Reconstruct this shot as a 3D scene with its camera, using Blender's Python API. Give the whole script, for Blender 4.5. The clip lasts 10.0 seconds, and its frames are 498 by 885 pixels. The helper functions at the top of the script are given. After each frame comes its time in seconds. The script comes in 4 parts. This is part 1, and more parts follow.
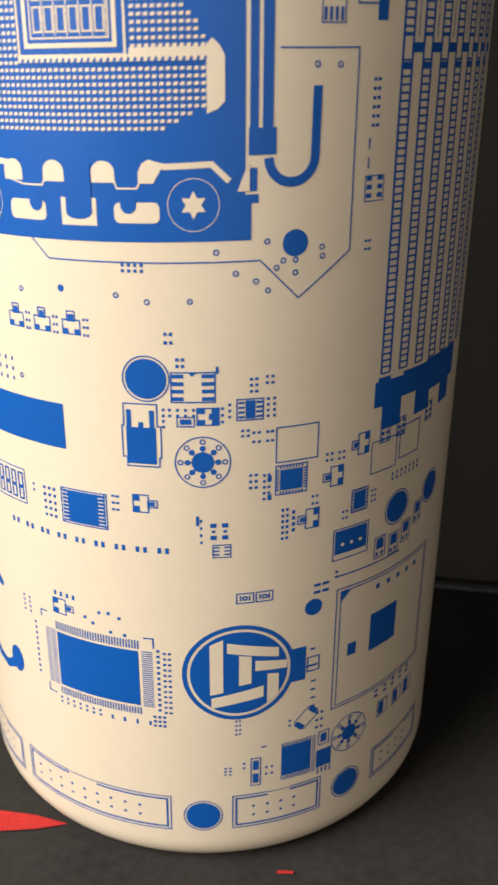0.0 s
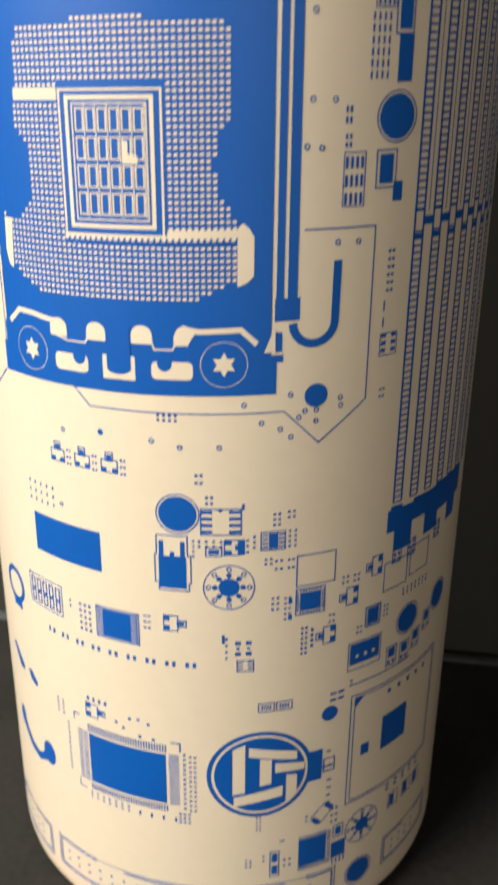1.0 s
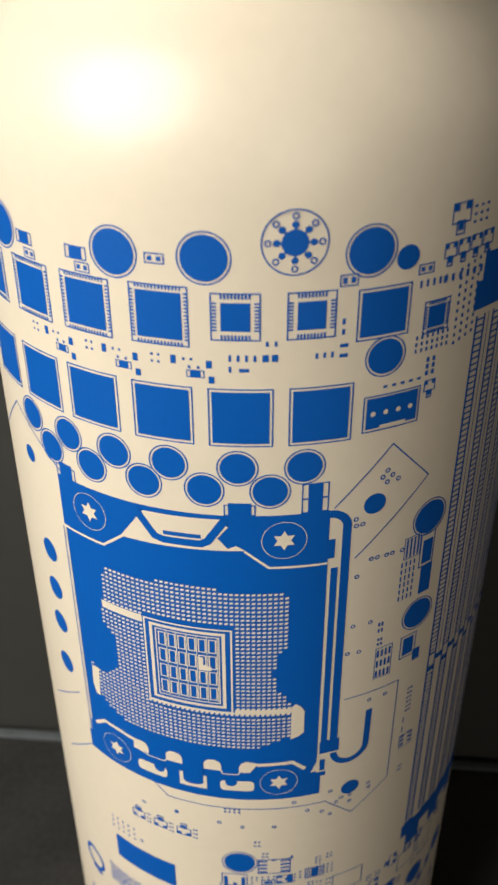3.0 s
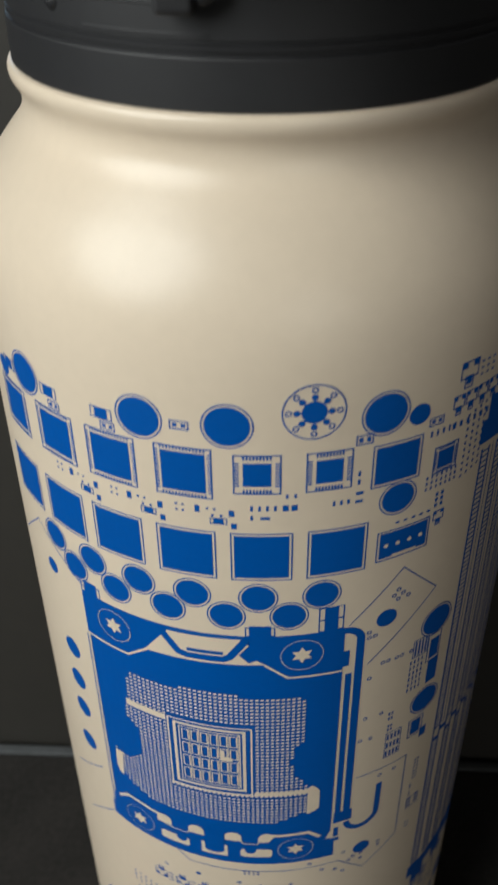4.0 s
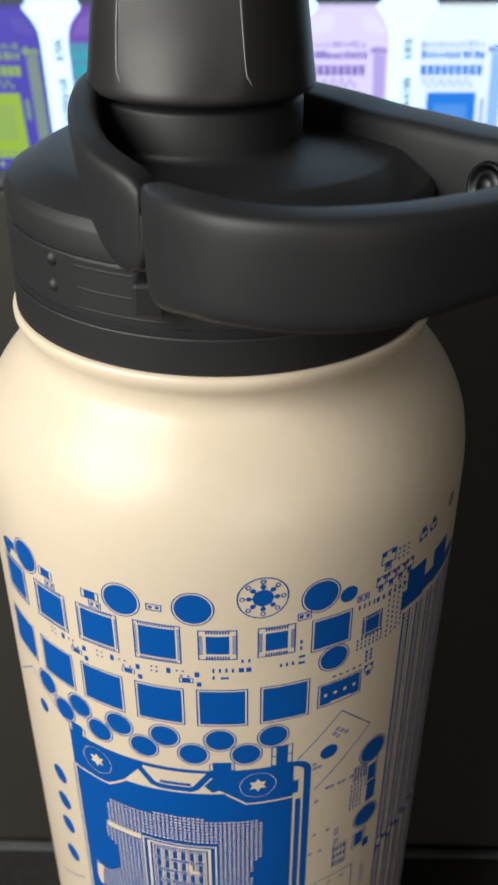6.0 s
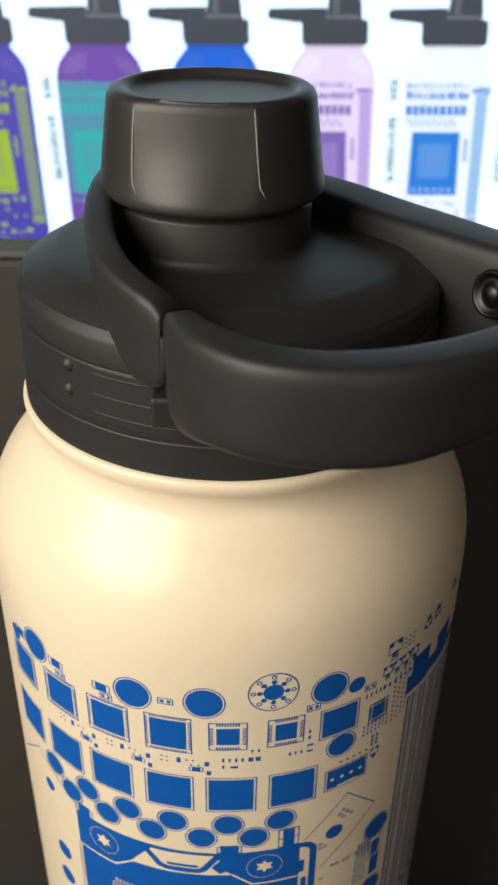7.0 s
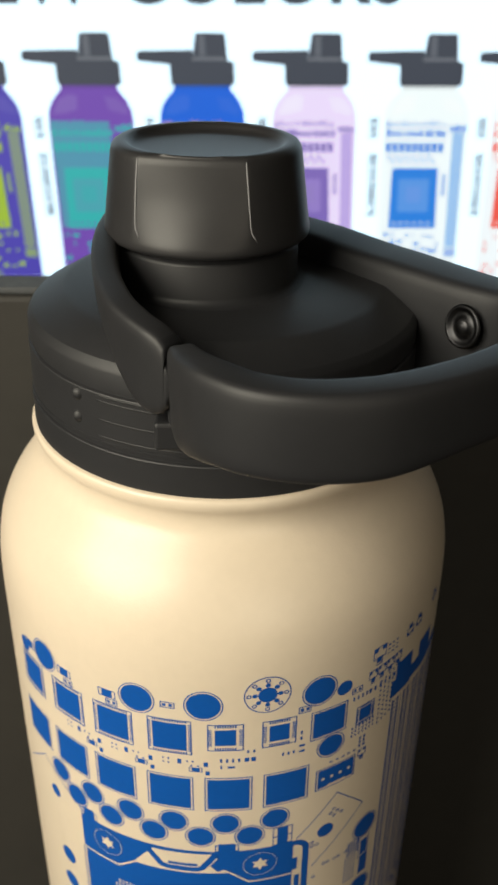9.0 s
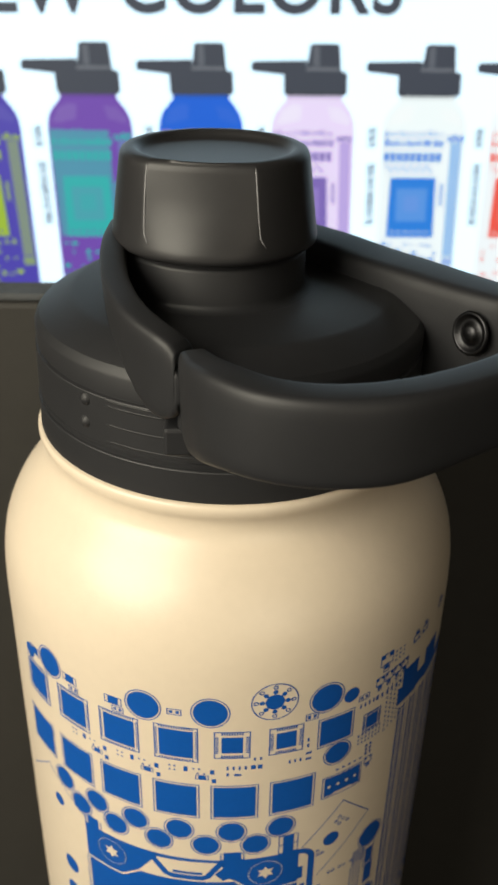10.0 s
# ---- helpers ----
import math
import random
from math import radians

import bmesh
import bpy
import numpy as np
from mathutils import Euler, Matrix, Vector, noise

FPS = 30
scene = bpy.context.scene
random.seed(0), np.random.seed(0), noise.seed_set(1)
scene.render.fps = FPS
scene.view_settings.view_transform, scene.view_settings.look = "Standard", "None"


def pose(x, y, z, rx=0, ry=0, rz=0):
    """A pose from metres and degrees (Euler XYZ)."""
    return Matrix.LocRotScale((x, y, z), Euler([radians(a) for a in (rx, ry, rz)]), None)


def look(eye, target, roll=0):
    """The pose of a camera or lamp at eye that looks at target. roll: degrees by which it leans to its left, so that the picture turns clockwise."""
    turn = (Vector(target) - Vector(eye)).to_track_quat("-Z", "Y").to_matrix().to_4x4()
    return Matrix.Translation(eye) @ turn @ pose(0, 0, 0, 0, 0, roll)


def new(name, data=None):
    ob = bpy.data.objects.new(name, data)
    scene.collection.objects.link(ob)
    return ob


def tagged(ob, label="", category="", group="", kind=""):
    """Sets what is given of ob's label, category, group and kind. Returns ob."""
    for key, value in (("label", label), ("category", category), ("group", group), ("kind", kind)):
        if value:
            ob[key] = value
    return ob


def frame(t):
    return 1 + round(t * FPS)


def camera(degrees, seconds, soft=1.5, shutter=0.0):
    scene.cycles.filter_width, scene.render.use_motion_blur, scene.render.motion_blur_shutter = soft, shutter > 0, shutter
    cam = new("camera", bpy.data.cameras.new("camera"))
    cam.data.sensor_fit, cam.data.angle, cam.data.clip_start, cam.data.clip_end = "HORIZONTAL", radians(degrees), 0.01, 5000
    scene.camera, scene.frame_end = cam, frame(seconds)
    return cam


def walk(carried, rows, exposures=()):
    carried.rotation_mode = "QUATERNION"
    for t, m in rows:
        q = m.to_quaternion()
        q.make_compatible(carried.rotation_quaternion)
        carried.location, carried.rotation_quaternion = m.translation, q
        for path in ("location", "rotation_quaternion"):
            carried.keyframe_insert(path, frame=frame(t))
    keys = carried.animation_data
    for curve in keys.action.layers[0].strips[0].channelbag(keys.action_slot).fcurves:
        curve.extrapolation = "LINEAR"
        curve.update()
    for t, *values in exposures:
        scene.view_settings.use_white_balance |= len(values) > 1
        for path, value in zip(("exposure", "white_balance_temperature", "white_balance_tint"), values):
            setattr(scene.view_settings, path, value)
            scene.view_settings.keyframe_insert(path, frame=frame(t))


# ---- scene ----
cam = camera(30.39, 10.0, soft=2.6, shutter=0.35)
# a close lens focused on the bottle
cam.data.dof.use_dof, cam.data.dof.focus_distance, cam.data.dof.aperture_fstop = True, 0.138, 52.0
walk(cam, [
    (0.0, pose(0.03129, -0.15923, 0.13284, 66.144, -0.401, 8.579)),
    (0.5, pose(0.02762, -0.16229, 0.13678, 65.884, -0.603, 8.723)),
    (0.7, pose(0.02814, -0.16374, 0.14635, 65.898, -0.616, 8.841)),
    (1.0, pose(0.02821, -0.16312, 0.15243, 67.278, -0.496, 8.623)),
    (1.2, pose(0.02255, -0.16102, 0.15899, 68.851, -0.407, 7.853)),
    (1.5, pose(0.02192, -0.14797, 0.18142, 68.593, 0.044, 7.342)),
    (1.7, pose(0.02272, -0.14586, 0.19140, 68.890, 0.223, 6.863)),
    (2.0, pose(0.01711, -0.14360, 0.20097, 66.878, 0.032, 6.880)),
    (2.2, pose(0.01527, -0.14279, 0.21302, 64.806, -0.045, 6.599)),
    (3.3, pose(0.00992, -0.14873, 0.25650, 55.368, 0.225, 4.369)),
    (3.5, pose(0.00884, -0.14227, 0.26157, 54.230, 0.241, 3.934)),
    (4.0, pose(0.00487, -0.13806, 0.27383, 54.120, 0.592, 2.892)),
    (4.2, pose(0.00936, -0.14074, 0.28021, 54.244, 0.601, 2.105)),
    (4.5, pose(0.01146, -0.13813, 0.28633, 54.888, 1.019, 1.727)),
    (4.7, pose(0.00844, -0.13931, 0.29031, 55.831, 0.608, 1.358)),
    (5.0, pose(0.00530, -0.14519, 0.29654, 56.309, 0.498, 1.635)),
    (5.5, pose(0.00448, -0.15089, 0.30278, 57.390, 0.176, 1.308)),
    (5.7, pose(0.00802, -0.15058, 0.30247, 57.616, 0.115, 1.310)),
    (6.8, pose(0.00285, -0.14697, 0.31975, 58.003, -0.765, 0.076)),
    (7.0, pose(0.00215, -0.14524, 0.31837, 58.364, -0.758, -0.073)),
    (7.5, pose(0.00028, -0.15154, 0.32134, 59.064, -0.820, -0.378)),
    (8.0, pose(-0.00064, -0.15582, 0.32416, 59.678, -0.784, -0.629)),
    (8.5, pose(0.00098, -0.15580, 0.32534, 60.063, -0.742, -0.913)),
    (9.0, pose(0.00073, -0.15648, 0.32388, 60.141, -0.775, -1.085)),
    (9.5, pose(0.00157, -0.15804, 0.32330, 60.183, -0.850, -1.187)),
    (10.0, pose(-0.00158, -0.15658, 0.32330, 60.725, -1.048, -1.369)),
], [(0.0, 0.38, 5850, 8), (1.0, 0.34, 5900, 5), (1.5, 0.08, 6150, 3), (2.0, 0.16, 6050, 1), (3.5, -0.50, 5450, 5), (4.0, -0.78, 5400, 4), (4.5, -0.42, 5400, 5), (5.5, -0.38, 5450, 6), (7.0, -0.32, 6250, 4), (10.0, -0.39, 6300, 4)]
)

world = bpy.data.worlds.new("room_air")
scene.world = world
world.use_nodes = True
world.node_tree.nodes["Background"].inputs[0].default_value = (0.75, 0.85, 1.0, 1)
world.node_tree.nodes["Background"].inputs[1].default_value = 0.02


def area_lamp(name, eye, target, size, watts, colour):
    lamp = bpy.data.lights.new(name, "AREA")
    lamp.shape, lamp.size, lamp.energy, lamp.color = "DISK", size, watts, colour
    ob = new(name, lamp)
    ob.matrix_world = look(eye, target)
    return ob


# warm desk lamp beside the bottle, and an unseen fill added behind the viewer
area_lamp("desk_lamp", (-0.54, -0.45, 0.60), (0, 0, 0.19), 0.66, 14.2, (1.0, 0.88, 0.72))
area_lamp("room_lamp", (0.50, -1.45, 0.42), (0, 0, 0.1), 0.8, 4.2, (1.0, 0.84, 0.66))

# ---- materials ----


def material(name, colour, rough=0.5, metal=0.0, spread=0.06, scale=40.0, bump=0.0, bump_scale=900.0, coat=0.0):
    """A surface whose colour drifts at two scales, with fine relief."""
    m = bpy.data.materials.new(name)
    m.use_nodes = True
    nt = m.node_tree
    b = nt.nodes["Principled BSDF"]
    at = nt.nodes.new("ShaderNodeTexCoord")
    n1, n2 = nt.nodes.new("ShaderNodeTexNoise"), nt.nodes.new("ShaderNodeTexNoise")
    n1.inputs["Scale"].default_value, n2.inputs["Scale"].default_value = scale, scale * 12
    n1.inputs["Detail"].default_value, n2.inputs["Detail"].default_value = 3, 3
    mix = nt.nodes.new("ShaderNodeMath")
    mix.operation = "ADD"
    ramp = nt.nodes.new("ShaderNodeMapRange")
    ramp.inputs[1].default_value, ramp.inputs[2].default_value = 0.6, 1.4
    ramp.inputs[3].default_value, ramp.inputs[4].default_value = 1 - spread, 1 + spread
    tint = nt.nodes.new("ShaderNodeVectorMath")
    tint.operation = "SCALE"
    tint.inputs[0].default_value = colour
    for n in (n1, n2):
        nt.links.new(at.outputs["Object"], n.inputs["Vector"])
    nt.links.new(n1.outputs[0], mix.inputs[0])
    nt.links.new(n2.outputs[0], mix.inputs[1])
    nt.links.new(mix.outputs[0], ramp.inputs[0])
    nt.links.new(ramp.outputs[0], tint.inputs["Scale"])
    nt.links.new(tint.outputs[0], b.inputs["Base Color"])
    b.inputs["Roughness"].default_value, b.inputs["Metallic"].default_value = rough, metal
    b.inputs["Coat Weight"].default_value = coat
    if bump:
        n3, bp = nt.nodes.new("ShaderNodeTexNoise"), nt.nodes.new("ShaderNodeBump")
        n3.inputs["Scale"].default_value, n3.inputs["Detail"].default_value = bump_scale, 4
        bp.inputs["Strength"].default_value, bp.inputs["Distance"].default_value = bump, 0.0004
        nt.links.new(at.outputs["Object"], n3.inputs["Vector"])
        nt.links.new(n3.outputs[0], bp.inputs["Height"])
        nt.links.new(bp.outputs[0], b.inputs["Normal"])
    return m


CREAM = material("cream_powder_coat", (0.74, 0.632, 0.492), 0.32, spread=0.025, bump=0.055, bump_scale=1900)
BLUE = material("blue_ink", (0.003, 0.085, 0.40), 0.5, spread=0.05, scale=90, bump=0.03, bump_scale=2600)
BLACK = material("black_lid_plastic", (0.0165, 0.0168, 0.0190), 0.54, spread=0.10, bump=0.05, bump_scale=3200)
CAP = material("black_cap_plastic", (0.022, 0.0215, 0.023), 0.44, spread=0.10, bump=0.03, bump_scale=3200)
# pale grey stands in for the highlight on the cap's facet edges
SEAM_GLINT = material("pale_edge_glint", (0.22, 0.22, 0.23), 0.35)
STEEL = material("dark_screw_steel", (0.045, 0.045, 0.048), 0.42, metal=1.0)
CLOTH = material("dark_mat_cloth", (0.017, 0.015, 0.0135), 0.9, spread=0.6, scale=45, bump=0.35, bump_scale=2600)
RED = material("red_mat_print", (0.45, 0.018, 0.014), 0.9, spread=0.2, bump=0.6, bump_scale=2200)
# grey of the mat's stitching, also painting the panel's lit top edge
EDGE = material("grey_stitch_and_glint", (0.075, 0.08, 0.085), 0.8, spread=0.3, scale=300)
DESK = material("black_desk_laminate", (0.020, 0.019, 0.018), 0.55, spread=0.2, scale=12, bump=0.1, bump_scale=700)
PANEL = material("charcoal_board", (0.034, 0.032, 0.028), 0.65, spread=0.10, scale=14, bump=0.15, bump_scale=900)
WALLS = material("dim_wall_paint", (0.24, 0.23, 0.22), 0.8, spread=0.05, scale=5)
BEZEL = material("black_bezel", (0.012, 0.012, 0.013), 0.5)

# ---- mesh helpers ----


def mesh_object(name, verts, faces, mat, parent=None, label="", smooth=False):
    me = bpy.data.meshes.new(name)
    me.from_pydata(verts, [], faces)
    me.materials.append(mat)
    if smooth:
        me.shade_smooth()
    ob = new(name, me)
    if parent:
        ob.parent = parent
    if label:
        ob["label"] = label
    return ob


def lathe(name, profile, mat, parent=None, segments=192, centre=(0, 0), label=""):
    """A turned solid from (radius, height) pairs in millimetres."""
    verts, faces = [], []
    for r, z in profile:
        for k in range(segments):
            a = 2 * math.pi * k / segments
            verts.append(((centre[0] + r * math.cos(a)) / 1000, (centre[1] + r * math.sin(a)) / 1000, z / 1000))
    for i in range(len(profile) - 1):
        for k in range(segments):
            a, b = i * segments + k, i * segments + (k + 1) % segments
            faces.append((a, b, b + segments, a + segments))
    return mesh_object(name, verts, faces, mat, parent, label, smooth=True)


def rounded(profile, steps=5):
    """Corner-cut a profile into a smooth one; the end points stay."""
    pts = [Vector(p) for p in profile]
    for _ in range(steps and 2):
        out = [pts[0]]
        for a, b in zip(pts, pts[1:]):
            out += [a * 0.75 + b * 0.25, a * 0.25 + b * 0.75]
        pts = out + [pts[-1]]
    return [tuple(p) for p in pts]


def block(name, lo, hi, mat, parent=None, bevel=0.0, label=""):
    """A box in metres with bevelled edges."""
    bm = bmesh.new()
    bmesh.ops.create_cube(bm, size=1)
    for v in bm.verts:
        v.co = Vector([lo[i] + (v.co[i] + 0.5) * (hi[i] - lo[i]) for i in range(3)])
    if bevel:
        bmesh.ops.bevel(bm, geom=bm.edges[:], offset=bevel, segments=3, affect="EDGES", profile=0.5)
    me = bpy.data.meshes.new(name)
    bm.to_mesh(me)
    bm.free()
    me.materials.append(mat)
    ob = new(name, me)
    if parent:
        ob.parent = parent
    if label:
        ob["label"] = label
    return ob


def smooth_path(points, per=10):
    """A Catmull-Rom path through tuples of any length."""
    p = [np.array(q, float) for q in points]
    p = [2 * p[0] - p[1]] + p + [2 * p[-1] - p[-2]]
    out = []
    for i in range(1, len(p) - 2):
        for k in range(per):
            t = k / per
            out.append(0.5 * (2 * p[i] + (p[i + 1] - p[i - 1]) * t + (2 * p[i - 1] - 5 * p[i] + 4 * p[i + 1] - p[i + 2]) * t * t
                              + (3 * p[i] - p[i - 1] - 3 * p[i + 1] + p[i + 2]) * t ** 3))
    return out + [p[-2]]


def sweep(name, points, mat, parent=None, per=10, corner=0.35, label=""):
    """A bar of rounded-rectangle section along (x, y, z, width, height, lean) in millimetres and degrees."""
    path = smooth_path(points, per)
    sect = []
    for k in range(24):
        a = 2 * math.pi * (k + 0.5) / 24
        c, s, e = math.cos(a), math.sin(a), 2 * corner
        sect.append((math.copysign(abs(c) ** e, c) / 2, math.copysign(abs(s) ** e, s) / 2))
    verts, faces = [], []
    rings = [(path[0], 0.55)] + [(q, 1.0) for q in path] + [(path[-1], 0.55)]
    n = len(rings)
    for i, (q, shrink) in enumerate(rings):
        a, b = path[max(0, min(i - 1, len(path) - 1) - 1)], path[min(len(path) - 1, max(i - 1, 0) + 1)]
        d = Vector((b - a)[:3]).normalized()
        side = d.cross(Vector((0, 0, 1))).normalized()
        up = side.cross(d)
        turn = Matrix.Rotation(radians(q[5]), 3, d)
        side, up = turn @ side, turn @ up
        centre = Vector(q[:3])
        if i == 0:
            centre = centre - d * 0.9
        if i == n - 1:
            centre = centre + d * 0.9
        for x, y in sect:
            verts.append((centre + side * (x * q[3] * shrink) + up * (y * q[4] * shrink)) / 1000)
    for i in range(n - 1):
        for k in range(24):
            a, b = i * 24 + k, i * 24 + (k + 1) % 24
            faces.append((a, b, b + 24, a + 24))
    faces += [tuple(range(23, -1, -1)), tuple(range((n - 1) * 24, n * 24))]
    return mesh_object(name, verts, faces, mat, parent, label, smooth=True)


# ---- room ----
block("floor", (-2, -2.2, -0.80), (2, 1.6, -0.75), WALLS)
block("ceiling", (-2, -2.2, 1.75), (2, 1.6, 1.80), WALLS)
block("wall_north", (-2, 1.5, -0.75), (2, 1.6, 1.75), WALLS)
block("wall_south", (-2, -2.2, -0.75), (2, -2.1, 1.75), WALLS)
block("wall_west", (-2, -2.1, -0.75), (-1.9, 1.5, 1.75), WALLS)
block("wall_east", (1.9, -2.1, -0.75), (2, 1.5, 1.75), WALLS)
for n in ("floor", "ceiling", "wall_north", "wall_south", "wall_west", "wall_east"):
    tagged(bpy.data.objects[n], "plain dim painted " + n.split("_")[0] + " of the room", n.split("_")[0], kind="structure")

desk = tagged(new("desk"), "black laminate desk under the mat and monitor", "desk")
block("desktop", (-0.9, -0.45, -0.034), (0.9, 0.95, -0.004), DESK, desk, 0.003)
for x in (-0.85, 0.80):
    for y in (-0.40, 0.85):
        block("leg", (x, y, -0.75), (x + 0.05, y + 0.05, -0.034), DESK, desk, 0.004)

mat = tagged(new("desk_mat"), "dark cloth desk mat with red print and stitched edge", "desk mat")
block("cloth", (-0.45, -0.40, -0.004), (0.45, 0.0525, 0.0), CLOTH, mat, 0.0008)
block("stitched_edge", (-0.45, 0.0526, -0.0040), (0.45, 0.0562, 0.0004), EDGE, mat, 0.0008, "pale grey stitched edge")

panel = tagged(new("upright_panel"), "matt charcoal panel standing upright behind the bottle", "panel")
block("board", (-0.36, 0.058, -0.004), (0.36, 0.0655, 0.2426), PANEL, panel, 0.002)
# paler strip stands in for light caught on the board's top edge
block("top_trim", (-0.36, 0.0572, 0.2427), (0.36, 0.0663, 0.2446), EDGE, panel, 0.0006, "thin grey strip painting the light along the top edge")

# ---- the bottle ----
R = 45.0
bottle = tagged(new("water_bottle"), "cream steel water bottle printed with blue circuit artwork", "water bottle")
body = lathe("body", [(0, 1.2), (30, 1.2), (39, 0.0), (41.0, 0.0), (42.6, 0.5), (43.8, 1.5), (44.6, 3.0), (44.95, 4.6), (R, 6.0)]
             + [(R, z) for z in range(10, 210, 8)]
             + rounded([(R, 206), (R, 213), (44.7, 218.5), (43.6, 224.0), (40.9, 229.6), (37.6, 233.6), (35.3, 236.2), (34.6, 238.3), (34.8, 240.3), (35.9, 241.9), (36.05, 243.1), (35.6, 243.9), (34.0, 243.9), (30, 243.7)]),
             CREAM, bottle, 256)

# ---- printed artwork, laid out in millimetres round the body and up from the base ----


class Ink:
    """Thin printed shapes, bent round the body. Layers: 0 blue, 1 bare paint, 2 blue again."""

    def __init__(self, name, skew=0.015, pivot=0.0, tags=""):
        self.name, self.skew, self.pivot, self.tags = name, skew, pivot, tags
        self.verts, self.faces, self.mats = [], [], []

    def convex(self, pts, layer):
        us = [p[0] for p in pts]
        cuts = [min(us), max(us)]
        if cuts[1] - cuts[0] > 1.8:
            k = math.ceil((cuts[1] - cuts[0]) / 1.5)
            cuts = [cuts[0] + (cuts[1] - cuts[0]) * i / k for i in range(k + 1)]
        for a, b in zip(cuts, cuts[1:]):
            piece = pts
            if len(cuts) > 2:
                for limit, sign in ((a, 1), (b, -1)):
                    out = []
                    for p, q in zip(piece, piece[1:] + piece[:1]):
                        dp, dq = sign * (p[0] - limit), sign * (q[0] - limit)
                        if dp >= 0:
                            out.append(p)
                        if dp * dq < 0:
                            s = dp / (dp - dq)
                            out.append((p[0] + (q[0] - p[0]) * s, p[1] + (q[1] - p[1]) * s))
                    piece = out
            if len(piece) < 3:
                continue
            n = len(self.verts)
            r = R + 0.045 + 0.045 * layer
            for u, v in piece:
                th = u / R
                self.verts.append((r * math.sin(th) / 1000, -r * math.cos(th) / 1000, (v + self.skew * (u - self.pivot)) / 1000))
            self.faces.append(tuple(range(n, n + len(piece))))
            self.mats.append(layer % 2)

    def poly(self, pts, layer=0):
        from mathutils.geometry import tessellate_polygon
        area = sum(p[0] * q[1] - q[0] * p[1] for p, q in zip(pts, pts[1:] + pts[:1]))
        if area < 0:
            pts = pts[::-1]
        for t in tessellate_polygon([[Vector((p[0], p[1], 0)) for p in pts]]):
            tri = [pts[i] for i in t]
            if (tri[1][0] - tri[0][0]) * (tri[2][1] - tri[0][1]) - (tri[2][0] - tri[0][0]) * (tri[1][1] - tri[0][1]) < 0:
                tri = tri[::-1]
            self.convex(tri, layer)

    def rect(self, u0, v0, u1, v1, layer=0):
        u0, u1, v0, v1 = min(u0, u1), max(u0, u1), min(v0, v1), max(v0, v1)
        self.convex([(u0, v0), (u1, v0), (u1, v1), (u0, v1)], layer)

    def border(self, u0, v0, u1, v1, w=0.3, layer=0):
        self.rect(u0, v0, u1, v0 + w, layer)
        self.rect(u0, v1 - w, u1, v1, layer)
        self.rect(u0, v0 + w, u0 + w, v1 - w, layer)
        self.rect(u1 - w, v0 + w, u1, v1 - w, layer)

    def disc(self, u, v, r, layer=0, ry=None):
        n = 12 if r < 0.8 else 40
        self.convex([(u + r * math.cos(2 * math.pi * k / n), v + (ry or r) * math.sin(2 * math.pi * k / n)) for k in range(n)], layer)

    def ring(self, u, v, r, w=0.25, layer=0):
        n = 12 if r < 0.8 else 48
        for k in range(n):
            a, b = 2 * math.pi * k / n, 2 * math.pi * (k + 1) / n
            self.convex([(u + r * math.cos(a), v + r * math.sin(a)), (u + r * math.cos(b), v + r * math.sin(b)),
                         (u + (r - w) * math.cos(b), v + (r - w) * math.sin(b)), (u + (r - w) * math.cos(a), v + (r - w) * math.sin(a))], layer)

    def line(self, pts, w=0.25, layer=0):
        """A mitred stroke."""
        n = len(pts)
        left, right = [], []
        for i, p in enumerate(pts):
            a, b = Vector(pts[max(i - 1, 0)]), Vector(pts[min(i + 1, n - 1)])
            p = Vector(p)
            d1 = (p - a).normalized() if i else (b - p).normalized()
            d2 = (b - p).normalized() if i < n - 1 else d1
            t = (d1 + d2).normalized()
            nrm = Vector((-t.y, t.x))
            k = w / 2 / max(0.4, abs(nrm.dot(Vector((-d1.y, d1.x)))))
            left.append(tuple(p + nrm * k))
            right.append(tuple(p - nrm * k))
        for i in range(n - 1):
            self.convex([right[i], right[i + 1], left[i + 1], left[i]], layer)

    def arc(self, u, v, r, a0, a1, w, layer=0, n=20):
        self.line([(u + r * math.cos(radians(a0 + (a1 - a0) * k / n)), v + r * math.sin(radians(a0 + (a1 - a0) * k / n))) for k in range(n + 1)], w, layer)

    def pads(self, u, v, nx, ny, pu, pv, w=0.4, h=0.4, layer=0):
        """A grid of small pads from its lowest corner pad's centre."""
        for i in range(nx):
            for j in range(ny):
                self.rect(u + i * pu - w / 2, v + j * pv - h / 2, u + i * pu + w / 2, v + j * pv + h / 2, layer)

    def star(self, u, v, r, layer=1):
        pts = [((r if k % 2 else r * 0.55) * math.sin(math.pi * k / 6), (r if k % 2 else r * 0.55) * math.cos(math.pi * k / 6)) for k in range(12)]
        self.poly([(u - b, v + a) for a, b in pts], layer)

    def done(self, label=""):
        me = bpy.data.meshes.new(self.name)
        me.from_pydata(self.verts, [], self.faces)
        me.materials.append(BLUE)
        me.materials.append(CREAM)
        me.polygons.foreach_set("material_index", self.mats)
        ob = new(self.name, me)
        ob.parent = body
        if label:
            ob["label"] = label
        return ob


def print_circle(u, v, r, ring=True):
    k = Ink("printed_capacitor")
    k.disc(u, v, r - 0.45 if ring else r)
    if ring:
        k.ring(u, v, r, 0.2)
    k.done()


